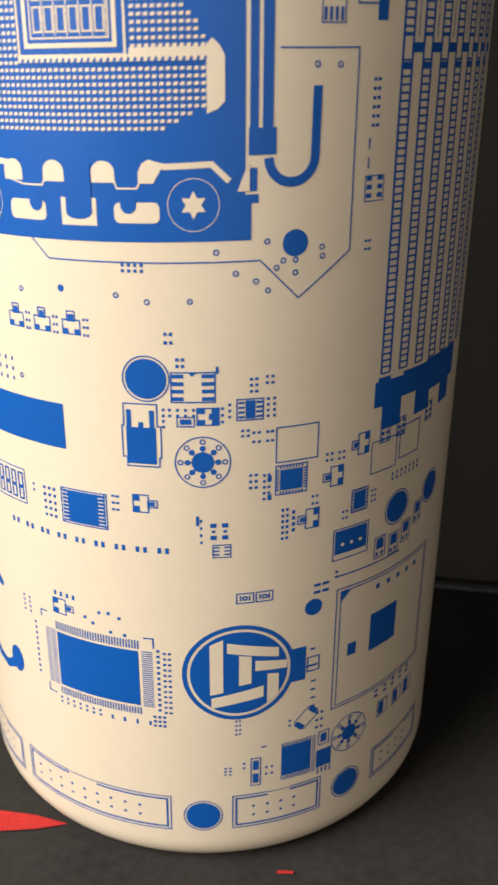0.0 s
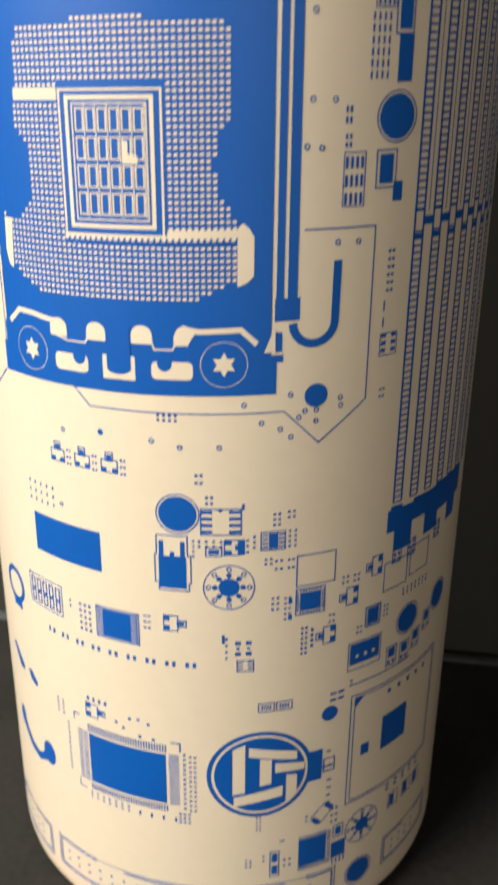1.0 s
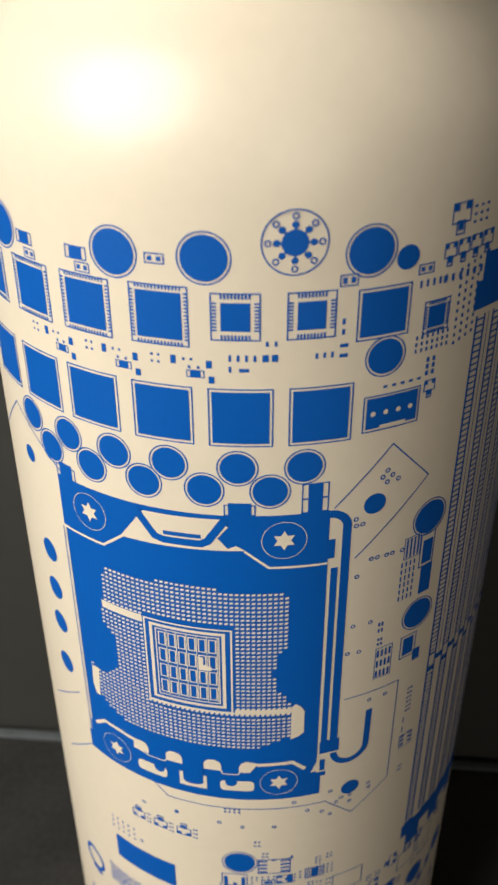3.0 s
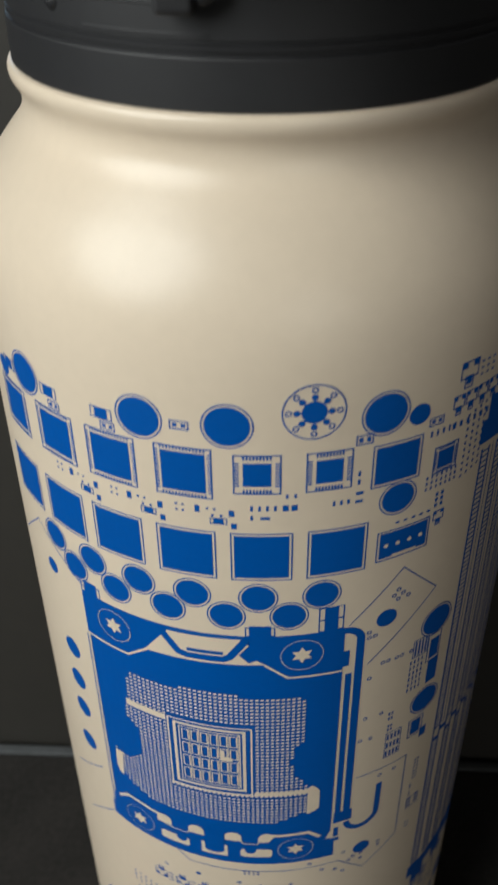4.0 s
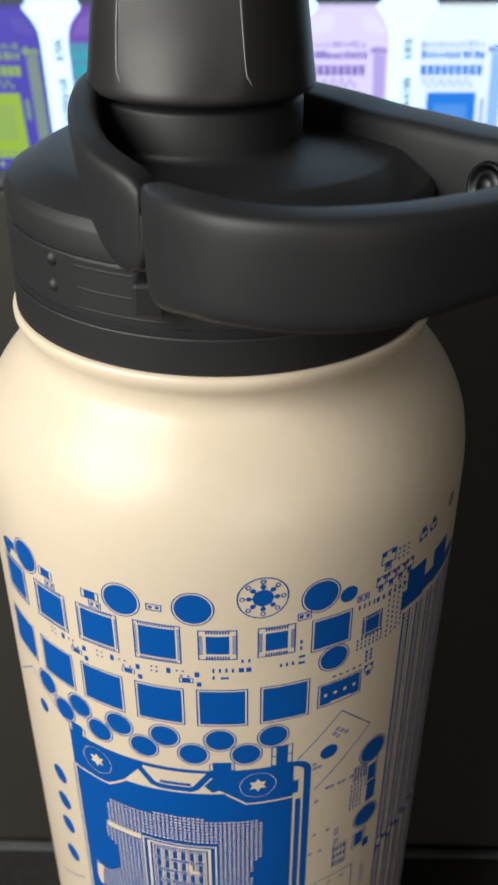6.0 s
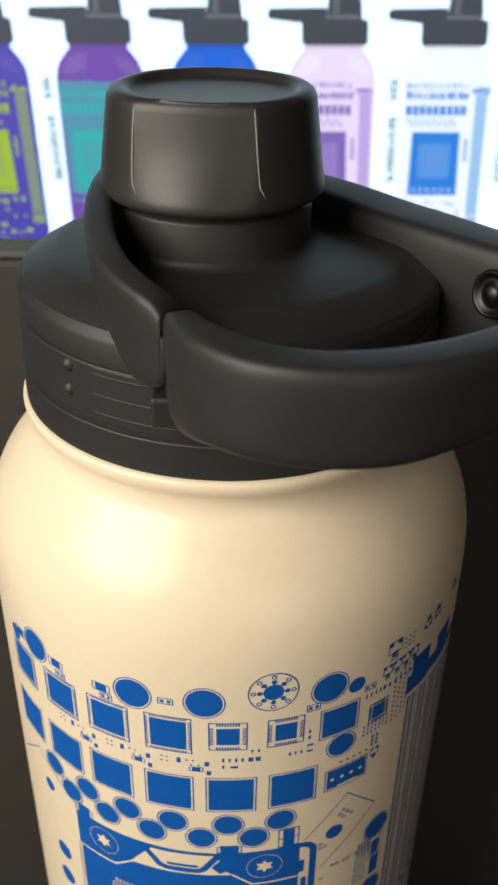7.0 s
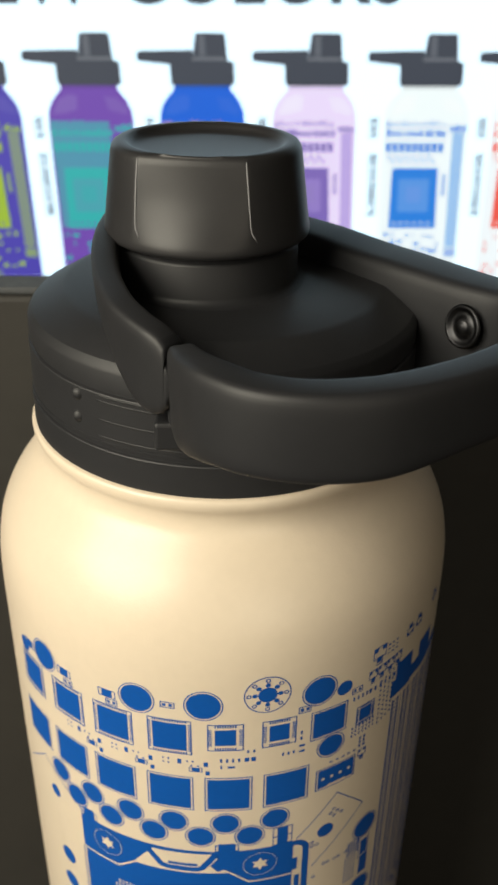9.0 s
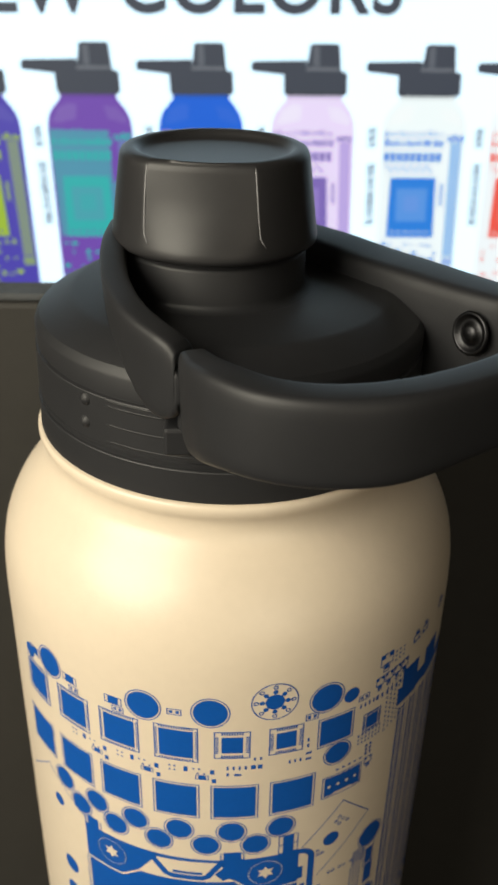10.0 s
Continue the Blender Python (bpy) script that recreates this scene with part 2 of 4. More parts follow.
def print_wheel(u, v, r):
    k = Ink("printed_coil")
    k.ring(u, v, r, 0.2)
    k.disc(u, v, r * 0.40)
    for i in range(8):
        a = math.pi * i / 4
        c, s = math.cos(a), math.sin(a)
        k.disc(u + r * 0.54 * c, v + r * 0.54 * s, r * 0.11)
        k.line([(u + r * 0.38 * c, v + r * 0.38 * s), (u + r * 0.52 * c, v + r * 0.52 * s)], 0.25)
        k.ring(u + r * 0.79 * c, v + r * 0.79 * s, r * 0.11, 0.2)
    k.done()


def print_square(u0, v0, u1, v1, name="printed_choke"):
    k = Ink(name)
    k.border(u0, v0, u1, v1, 0.2)
    k.rect(u0 + 0.5, v0 + 0.5, u1 - 0.5, v1 - 0.5)
    k.done()


def print_quad_chip(u0, v0, u1, v1, gap=0.9, cols=14, rows=14, tick=0.42):
    """A square chip: an outline, a row of short pins on each side and a solid middle."""
    k = Ink("printed_chip")
    k.border(u0, v0, u1, v1, 0.2)
    k.rect(u0 + gap, v0 + gap, u1 - gap, v1 - gap)
    for i in range(cols):
        u = u0 + gap + 0.1 + (u1 - u0 - 2 * gap - 0.2) * i / (cols - 1)
        PADS.rect(u - 0.13, v0 + 0.2, u + 0.13, v0 + 0.2 + tick)
        PADS.rect(u - 0.13, v1 - 0.2 - tick, u + 0.13, v1 - 0.2)
    for i in range(rows):
        v = v0 + gap + 0.1 + (v1 - v0 - 2 * gap - 0.2) * i / (rows - 1)
        PADS.rect(u0 + 0.2, v - 0.13, u0 + 0.2 + tick, v + 0.13)
        PADS.rect(u1 - 0.2 - tick, v - 0.13, u1 - 0.2, v + 0.13)
    k.done()


def print_transistor(u, v, w, h, side="up"):
    """A small three-legged package seen in outline."""
    k = Ink("printed_transistor")
    if side in ("up", "down"):
        f = 1 if side == "up" else -1
        a, b = v - f * h * 0.5, v + f * h * 0.15
        k.border(u - w / 2, min(a, b), u + w / 2, max(a, b), 0.2)
        lo, hi = sorted((v + f * h * 0.05, v + f * h * 0.5))
        k.border(u - w * 0.24, lo, u + w * 0.24, hi, 0.2)
        k.rect(u - w * 0.14, v + f * h * 0.1, u + w * 0.14, v + f * h * 0.36)
        for s in (-1, 1):
            k.rect(u + s * w * 0.5, a, u + s * w * 0.16, a + f * h * 0.25)
    else:
        f = 1 if side == "right" else -1
        a, b = u - f * w * 0.5, u + f * w * 0.15
        k.border(min(a, b), v - h / 2, max(a, b), v + h / 2, 0.2)
        lo, hi = sorted((u + f * w * 0.08, u + f * w * 0.5))
        k.border(lo, v - h * 0.22, hi, v + h * 0.22, 0.2)
        k.rect(u + f * w * 0.12, v - h * 0.12, u + f * w * 0.38, v + h * 0.12)
        for s in (-1, 1):
            k.rect(a, v + s * h * 0.5, a + f * w * 0.28, v + s * h * 0.14)
    k.done()


PADS = Ink("printed_pad_layer")


def print_pads(u, v, nx, ny, pu, pv, w=0.4, h=0.4):
    """Fine solder pads; they are too small to pick apart and share one layer."""
    PADS.pads(u, v, nx, ny, pu, pv, w, h)


def print_via(u, v, r=0.42, solid=False):
    k = Ink("printed_via")
    if solid:
        k.disc(u, v, r)
    else:
        k.ring(u, v, r, 0.2)
    k.done()


def print_small(u0, v0, u1, v1):
    """A two-ended chip part: an outline with a dark pad at each end."""
    k = Ink("printed_resistor")
    k.border(u0, v0, u1, v1, 0.18)
    w = u1 - u0
    k.rect(u0 + w * 0.16, v0 + 0.4, u0 + w * 0.40, v1 - 0.4)
    k.rect(u0 + w * 0.60, v0 + 0.4, u0 + w * 0.84, v1 - 0.4)
    k.done()


def print_header(u0, v0, u1, v1, gap0, gap1, pins):
    k = Ink("printed_header")
    k.border(u0, v0, u1, v1, 0.22)
    k.border(u0 + 0.55, v0 + 0.55, u1 - 0.55, v1 - 0.55, 0.35)
    k.rect(gap0, v1 - 0.95, gap1, v1 + 0.05, 1)
    k.rect(gap0, v1 - 0.2, gap1, v1 - 0.08, 2)
    for u in pins:
        for f in (0.36, 0.62):
            k.disc(u, v0 + (v1 - v0) * f, 0.28)
    k.done()


# the processor socket
s = Ink("printed_socket", 0.027, -8.3)
s.rect(-30.2, 108.5, 13.6, 170.7)
s.rect(13.6, 108.5, 14.4, 113.2)
s.rect(13.6, 113.1, 15.3, 114.2)
s.rect(-31.0, 108.5, -30.2, 113.2)
s.line([(-30.5, 113), (-30.5, 160.5)], 0.2)
s.rect(-0.9, 170.7, 2.4, 172.9)
s.border(-1.5, 170.7, 3.0, 172.6, 0.2)
s.rect(10.3, 170.7, 12.4, 175.7)
s.border(9.4, 170.7, 13.3, 175.7, 0.2)
s.rect(9.4, 173.0, 13.3, 173.3)
s.rect(-29.4, 170.4, -26.6, 173.2)
s.border(-30.2, 170.4, -25.9, 172.7, 0.2)
# clip cut-outs along the top
s.poly([(-14.5, 168.3), (-17.8, 163.9), (1.6, 164.5), (0.2, 165.4), (-1.0, 164.8), (-2.5, 166.6), (-0.9, 168.7), (-2.0, 169.3), (-2.0, 170.0), (-13.7, 169.8)], 1)
s.line([(-15.2, 170.2), (-12.0, 165.7), (-10.7, 165.3), (-4.9, 165.4), (-3.9, 166.0), (-1.4, 169.9)], 1.25, 2)
s.line([(-10.6, 166.6), (-4.9, 166.7)], 0.7, 2)
s.line([(-30.2, 160.9), (-21.4, 160.9), (-17.6, 164.0), (-14.6, 168.2)], 0.45, 1)
s.line([(1.4, 164.4), (5.0, 161.3), (13.6, 161.1)], 0.4, 1)
s.line([(-29.9, 160.9), (-29.9, 116.5)], 0.35, 1)
for u, v in ((7.1, 166.2), (-23.7, 166.2), (7.1, 113.1), (-23.7, 113.1)):
    s.star(u, v, 1.75)
    s.ring(u, v, 3.3, 0.09, 1)
# contact field
def in_field(u, v):
    if not (121.9 < v < 157.7 and -27.6 < u < 9.2):
        return False
    if v > 156.8 and not (-12.6 < u < -2.4):
        return False
    if v > 147.5 and u < -22.6 - (0 if v < 154.5 else (154.5 - v) * 0.6):
        return False
    if v > 133 and u > 8.0 - max(0, v - 155.3) * 0.8:
        return False
    if -15.6 < u < -0.2 and 129.6 < v < 149.6:
        return False
    if (u - 9.6) ** 2 / 13 + (v - 139.8) ** 2 / 36 < 1:
        return False
    if 133 < v < 137 and u > 5.9 + (137 - v) * 0.8:
        return False
    if (u + 25.0) ** 2 / 18 + (v - 138.3) ** 2 / 40 < 1:
        return False
    if v > 136 and u < -23.3:
        return False
    if v < 126 and (u < -27.6 + (126 - v) * 1.7 or u > 9.0 - max(0, 124.6 - v) * 2.2):
        return False
    if 147.4 < v < 149.2 and u < -15:
        return False
    return not (129.6 < v < 131.4 and u > -15.6)


for i in range(46):
    for j in range(42):
        u, v = -28.2 + i * 0.835, 122.3 + j * 0.845
        if in_field(u, v):
            s.convex([(u - 0.33, v - 0.20), (u + 0.19, v - 0.20), (u + 0.33, v + 0.20), (u - 0.19, v + 0.20)], 1)
s.poly([(8.9, 123.9), (10.2, 124.4), (11.1, 125.3), (11.1, 130.4), (10.5, 131.5), (9.6, 132.3), (8.9, 131.6)], 1)
s.poly([(-27.9, 127.3), (-27.3, 125.2), (-26.4, 124.8), (-25.9, 131.9), (-27.6, 131.9)], 1)
s.rect(-23.2, 147.5, -15.4, 149.0, 1)
s.rect(-15.3, 129.9, 9.2, 130.7, 1)
s.rect(-0.3, 129.9, 9.2, 131.4, 1)
for i in range(30):
    u = -14.8 + i * 0.835
    if u < 8.6:
        s.line([(u, 129.6), (u + 0.3, 130.35)], 0.3, 2)
# the core behind its frame
s.border(-15.2, 130.5, -0.6, 148.9, 0.3, 1)
s.border(-14.2, 131.5, -1.7, 148.1, 0.55, 1)
s.border(-13.2, 132.5, -2.6, 147.2, 0.2, 1)
for i in range(6):
    for j in range(4):
        u, v = -12.7 + i * 1.66, 133.2 + j * 3.5
        s.border(u, v, u + 1.3, v + 2.9, 0.2, 1)
    s.rect(-12.75 + i * 1.66 + 1.42, 132.8, -12.75 + i * 1.66 + 1.55, 147.0, 1)
s.poly([(-6.1, 142.6), (-5.3, 142.6), (-5.3, 141.0), (-4.0, 140.7), (-4.0, 139.8), (-6.1, 139.8)], 1)
# the lower clips
for u in (-17.9, -11.4, -4.4):
    s.rect(u - 1.55, 115.9, u + 1.55, 117.2, 1)
    s.poly([(u + 1.55 * math.cos(a), 117.2 + 1.35 * math.sin(a)) for a in [math.pi * k / 10 for k in range(11)]], 1)
s.rect(0.2, 115.8, 2.2, 117.3, 1)
s.poly([(0.2, 117.2), (0.7, 118.2), (1.6, 118.7), (2.8, 118.3), (3.4, 117.9), (2.2, 116.0)], 1)
s.line([(2.2, 118.1), (3.6, 117.8), (7.0, 117.9), (9.4, 118.0), (11.6, 115.9)], 0.75, 1)
s.line([(-18.5, 118.0), (-20.4, 118.2), (-23.0, 118.6), (-26.0, 118.7), (-28.6, 116.6)], 0.75, 1)
s.line([(-19.3, 116.2), (-16.2, 115.4), (-13.2, 115.4), (-12.8, 116.2)], 0.22, 1)
s.line([(-2.9, 116.1), (-2.6, 115.2), (0.0, 115.2), (0.4, 116.0)], 0.22, 1)
for u0, u1, c in ((-18.8, -12.9, -14.4), (-3.1, 2.8, -1.2)):
    s.rect(u0 + 0.7, 110.9, u1 - 0.7, 113.5, 1)
    s.rect(u0, 111.5, u1, 112.9, 1)
    for a in (u0 + 0.75, u1 - 0.75):
        s.disc(a, 111.65, 0.75, 1)
        s.disc(a, 112.75, 0.75, 1)
    s.disc(c, 113.3, 1.05, 2, 1.2)
s.rect(-10.5, 110.5, -5.5, 114.0, 1)
s.rect(-9.8, 112.0, -6.1, 118.3, 2)
s.disc(-8.0, 112.1, 1.8, 2, 0.8)
s.poly([(12.6, 114.6), (13.7, 117.4), (13.7, 118.0), (14.15, 118.0), (14.15, 114.6)], 1)
# load lever
s.rect(14.1, 114.6, 15.1, 117.4)
s.rect(14.15, 119.0, 15.2, 160.0)
s.rect(14.0, 118.9, 17.5, 122.1)
s.line([(16.4, 120), (16.3, 167.6)], 1.35)
s.arc(13.6, 167.2, 2.75, 0, 90, 1.3)
s.rect(13.4, 161.9, 14.6, 165.4)
s.arc(19.6, 118.5, 3.05, 180, 360, 1.2)
s.line([(22.65, 118.4), (22.75, 126.7)], 1.2)
s.done("blue printed processor socket")

# the outlines that run round the socket
for pts in ([(-15.7, 108.6), (-13.1, 106.0), (15.6, 106.2), (20.9, 100.9), (28.3, 106.6), (28.3, 131.4), (17.8, 131.5)],
            [(14.2, 171.3), (22.5, 180.3), (29.4, 172.9), (17.8, 161.4)],
            [(-31.2, 108.4), (-40.5, 99.9)], [(-33, 120.8), (-44, 112)], [(-29, 171), (-41, 178.6), (-50, 170.5)]):
    k = Ink("printed_outline")
    k.line(pts, 0.2)
    k.done()

# vias and loose dots
for u, v in ((9.9, 107.4), (16.5, 108.6), (24.1, 107.4), (24.2, 106.2), (20.4, 106.0), (18.7, 106.0), (17.8, 105.1), (20.4, 104.3), (12.4, 104.6), (15.1, 103.5),
             (16.7, 102.2), (-3.5, 101.7), (0.7, 100.9), (6.4, 101.0), (-18.5, 101.3), (22.6, 129.6), (25.7, 129.5), (18.4, 157.7), (18.4, 147.6), (21.4, 147.5),
             (17.8, 141.9), (19.8, 141.7), (20.6, 160.5), (21.6, 160.5), (23.2, 160.4), (24.2, 160.4), (26.0, 160.3), (17.6, 168.6), (17.7, 167.4), (18.7, 167.5),
             (21.3, 175.0), (22.0, 176.0), (22.1, 174.0), (22.9, 175.0), (23.9, 174.1), (-20.0, 88.4)):
    print_via(u, v)
print_via(-11.6, 102.1, 0.5, True)
for u, v, r in ((20.3, 108.2, 1.75), (20.4, 170.7, 1.75), (25.1, 51.0, 1.5), (-38.3, 170.3, 1.5)):
    print_circle(u, v, r, False)

# capacitors, large to small
for u, v, r in ((0.1, 90.2, 3.35), (-15.1, 208.5, 3.4), (-3.3, 208.7, 3.4), (17.1, 208.8, 3.4), (-36.2, 208.1, 3.4), (20.1, 194.2, 2.95), (30.9, 164.6, 3.4), (30.8, 145.2, 3.3),
                (7.0, 11.4, 3.35), (33.4, 11.4, 3.2), (41.4, 63.8, 3.1), (52.0, 63.5, 3.0)):
    print_circle(u, v, r)
print_circle(22.1, 207.3, 1.6, False)
for i, u in enumerate((-35.3, -26.4, -17.8, -9.2, 0.5, 9.7)):
    print_circle(u, 178.9, 2.9)
for u in (-30.8, -22.2, -13.2, -4.2, 5.0):
    print_circle(u, 175.1, 2.9)
for v in (152.1, 143.8, 136.0, 126.2):
    print_circle(-36.3, v, 2.2, False)
print_circle(-43.4, 206.2, 1.6, False)

# coils drawn as wheels
print_wheel(7.6, 210.6, 4.1)
print_wheel(7.8, 77.8, 4.0)
print_wheel(33.5, 22.6, 3.9)

# chokes above the socket
for u0 in (-46.0, -35.2, -24.7, -13.9, -3.3, 7.3):
    print_square(u0, 182.4, u0 + 8.6, 191.2)
k = Ink("printed_header")
k.border(17.4, 183.0, 26.1, 188.6, 0.2)
k.rect(17.9, 183.5, 25.7, 188.2)
for i in range(4):
    k.disc(18.9 + i * 1.9, 185.8, 0.38, 1)
k.rect(20, 183.5, 24, 183.9, 1)
k.done()

# chips of the upper row
print_quad_chip(-45.2, 196.2, -37.4, 204.4)
print_quad_chip(-34.4, 196.4, -26.5, 204.6)
print_quad_chip(-24.1, 196.6, -16.1, 204.8)
print_quad_chip(-13.3, 196.8, -5.4, 205.0)
print_quad_chip(-2.7, 198.0, 3.6, 204.4, 1.3, 9, 9, 0.6)
print_quad_chip(6.8, 198.0, 13.0, 204.4, 1.3, 9, 9, 0.6)
print_square(15.7, 196.9, 23.1, 204.0, "printed_chip")
print_quad_chip(25.3, 196.1, 29.6, 200.7, 0.75, 9, 9, 0.35)
for u0, v0, u1, v1 in ((-10.8, 207.6, -8.2, 209.0), (13.2, 204.6, 15.6, 206.2), (-31.0, 204.8, -28.6, 206.2), (-21.2, 205.0, -18.8, 206.4), (23.8, 204.6, 26.2, 206.0)):
    print_small(u0, v0, u1, v1)
for u0 in (-32.4, -22.6, -43.0):
    k = Ink("printed_resistor")
    k.border(u0, 206.6, u0 + 3.5, 208.4, 0.18)
    k.rect(u0 + 0.7, 206.6, u0 + 2.8, 208.4)
    k.done()

# small parts between chips and chokes
for u0 in (-31.0, -20.6, -10.6):
    print_pads(u0, 194.4, 2, 2, 0.9, 1.0, 0.35, 0.35)
    print_pads(u0 + 2.9, 195.0, 1, 1, 1, 1, 0.7, 1.2)
    print_pads(u0 + 4.3, 195.2, 2, 1, 1.0, 1, 0.35, 0.35)
    print_pads(u0 + 5.0, 194.1, 2, 1, 1.2, 1, 0.35, 0.4)
    print_pads(u0 + 7.6, 194.6, 1, 1, 1, 1, 0.75, 1.1)
    print_pads(u0 + 7.9, 192.4, 1, 1, 1, 1, 0.75, 1.0)
    k = Ink("printed_resistor")
    k.border(u0 + 4.6, 192.6, u0 + 7.0, 193.7, 0.15)
    k.rect(u0 + 5.1, 192.6, u0 + 6.5, 193.7)
    k.done()
print_pads(-0.3, 195.6, 4, 1, 1.05, 1, 0.35, 0.9)
print_pads(-0.3, 194.0, 1, 1, 1, 1, 0.35, 0.8)
print_pads(1.5, 193.9, 1, 1, 1, 1, 1.3, 0.5)
print_pads(4.2, 195.6, 2, 1, 1.2, 1, 0.8, 1.0)
print_pads(4.4, 197.6, 2, 1, 1.1, 1, 0.35, 0.7)
print_pads(10.7, 195.6, 3, 1, 1.0, 1, 0.35, 0.8)
print_pads(14.2, 195.3, 1, 2, 1, 1.4, 1.1, 0.5)
print_pads(14.0, 198.6, 1, 2, 1, 1.4, 0.4, 0.8)
for i in range(7):
    print_pads(24.6 + i * 0.85, 193.9, 1, 3, 1, 0.95, 0.35, 0.55)
for i in range(4):
    print_pads(31.0 + i * 1.1, 193.5 + i * 0.3, 1, 10, 1, 1.15, 0.4, 0.5)
print_pads(24.4, 203.3, 5, 1, 1.0, 1, 0.35, 1.0)
print_pads(26.8, 190.2, 2, 3, 1.0, 1.0, 0.5, 0.7)
print_pads(20.4, 189.7, 5, 1, 1.3, 1, 0.6, 0.4)
print_transistor(29.8, 210.8, 3.2, 4.2, "down")
print_transistor(38.6, 211.5, 2.4, 2.6, "up")
print_transistor(41.8, 211.7, 2.2, 2.6, "up")
print_transistor(49.2, 212.4, 2.4, 2.2, "up")
print_transistor(27.6, 187.6, 2.0, 2.8, "down")
print_pads(32.2, 209.9, 3, 3, 1.1, 1.0, 0.5, 0.35)
for i in range(4):
    print_transistor(28.6 + i * 2.25, 206.4 + i * 0.1, 2.1, 3.2, "down")
print_pads(28.2, 203.2, 6, 1, 1.3, 1, 0.5, 1.0)

# memory slots
for i in range(7):
    u0 = 35.3 + i * 3.85
    k = Ink("printed_slot", 0.0)
    for u in (u0, u0 + 1.75):
        k.rect(u - 0.2, 88.2, u + 0.2, 196.6)
    v = 88.2
    while v < 196.7:
        if not 130.4 < v < 133.2:
            k.rect(u0, v - 0.14, u0 + 1.75, v + 0.14)
        v += 0.98
    k.rect(u0 - 0.1, 129.4, u0 + 1.85, 130.1)
    k.rect(u0 - 0.1, 133.2, u0 + 1.85, 133.6)
    k.rect(u0 + 1.8, 131.2, u0 + 3.8, 132.4)
    k.rect(u0 + 2.65, 133.0, u0 + 2.8, 196.6)
    k.done("printed memory slot with fine contact rungs")
for u0, v0, u1, v1 in ((34.3, 83.0, 38.2, 87.0), (36.0, 79.2, 40.2, 87.0), (34.9, 87.0, 37.4, 87.6), (40.2, 83.6, 46.5, 87.6), (43.8, 79.6, 48.0, 84), (46.5, 82.6, 58, 88), (52, 79, 56, 84),
                       (34.3, 197.6, 36.2, 201.8), (36.2, 197.6, 40.8, 205.6), (35.4, 201.8, 36.2, 206.0), (40.8, 198.2, 43.9, 201.6), (43.9, 197.8, 49.6, 205.2), (49.6, 197.8, 55.0, 200.6)):
    k = Ink("printed_slot_latch", 0.0)
    k.rect(u0, v0, u1, v1)
    k.done()

# parts between the socket and the slots
k = Ink("printed_resistor_block")
k.border(26.4, 158.0, 29.6, 162.2, 0.15)
for i in range(4):
    PADS.rect(26.8 + i * 0.7, 158.3, 27.15 + i * 0.7, 161.9)
k.done()
k = Ink("printed_chip")
k.border(29.6, 155.0, 32.6, 161.6, 0.2)
k.rect(30.2, 155.6, 32.2, 160.2)
k.rect(30.3, 149.4, 32.7, 155.0)
k.done()
print_pads(26.3, 150.3, 4, 6, 0.8, 1.35, 0.3, 0.95)
for v0 in (134.2,):
    k = Ink("printed_resistor_block")
    k.border(22.9, v0 - 0.1, 26.2, v0 + 6.9, 0.15)
    for i in range(4):
        for j in range(3):
            PADS.rect(23.2 + i * 0.75, v0 + 0.2 + j * 2.3, 23.6 + i * 0.75, v0 + 1.7 + j * 2.3)
    k.done()
k = Ink("printed_chip")
k.border(27.8, 136.2, 31.2, 141.2, 0.2)
k.rect(28.4, 136.8, 30.6, 140.6)
k.rect(30.8, 134.4, 32.4, 137.0)
k.done()
print_pads(23.1, 145.0, 2, 2, 0.6, 1.3, 0.35, 0.8)
print_pads(23.2, 142.0, 2, 2, 0.6, 1.0, 0.35, 0.6)
print_pads(31.0, 122.2, 2, 6, 0.7, 1.1, 0.5, 0.4)
print_pads(30.6, 117.6, 1, 2, 1, 2.4, 0.25, 1.4)
k = Ink("printed_resistor_block")
k.border(30.2, 112.6, 33.4, 116.0, 0.15)
k.pads(30.9, 113.4, 2, 3, 1.8, 1.1, 0.9, 0.6)
k.done()
print_pads(30.9, 106.4, 2, 2, 0.6, 1.1, 0.45, 0.35)

# below the socket
print_pads(-2.4, 105.0, 4, 2, 0.85, 0.75, 0.42, 0.42)
for u in (-20.0, -15.2, -10.4):
    print_transistor(u, 97.4, 2.9, 3.4, "up")
    print_pads(u + 2.0, 95.8, 2, 3, 0.55, 1.1, 0.35, 0.4)
k = Ink("printed_bar")
k.rect(-27.0, 78.2, -12.8, 85.2)
k.done("wide solid blue printed bar")
print_pads(3.0, 95.4, 2, 2, 0.75, 1.2, 0.45, 0.45)
print_pads(4.5, 92.1, 2, 2, 0.75, 0.95, 0.45, 0.45)
k = Ink("printed_chip")
k.border(3.5, 86.8, 9.7, 91.3, 0.2)
k.poly([(5.8, 91.3), (7.2, 91.3), (6.5, 90.6)])
for j in range(4):
    k.rect(3.7, 87.1 + j * 1.1, 5.3, 87.65 + j * 1.1)
    k.rect(7.8, 87.1 + j * 1.1, 9.5, 87.65 + j * 1.1)
k.rect(9.7, 91.0, 10.1, 92.0)
k.done()
k = Ink("printed_regulator")
k.line([(-3.3, 86.5), (1.5, 86.5), (1.5, 83.2), (2.0, 83.2), (2.0, 78.4), (1.7, 78.4), (1.7, 77.0), (-3.0, 77.0), (-3.0, 78.4), (-3.6, 78.4), (-3.6, 83.2), (-3.3, 83.2), (-3.3, 86.5)], 0.2)
k.rect(-3.0, 77.4, 1.3, 83.0)
k.rect(-2.9, 83.0, -2.2, 85.6)
k.rect(0.4, 83.0, 1.1, 85.6)
k.rect(-1.2, 83.0, -0.5, 83.8)
k.done()
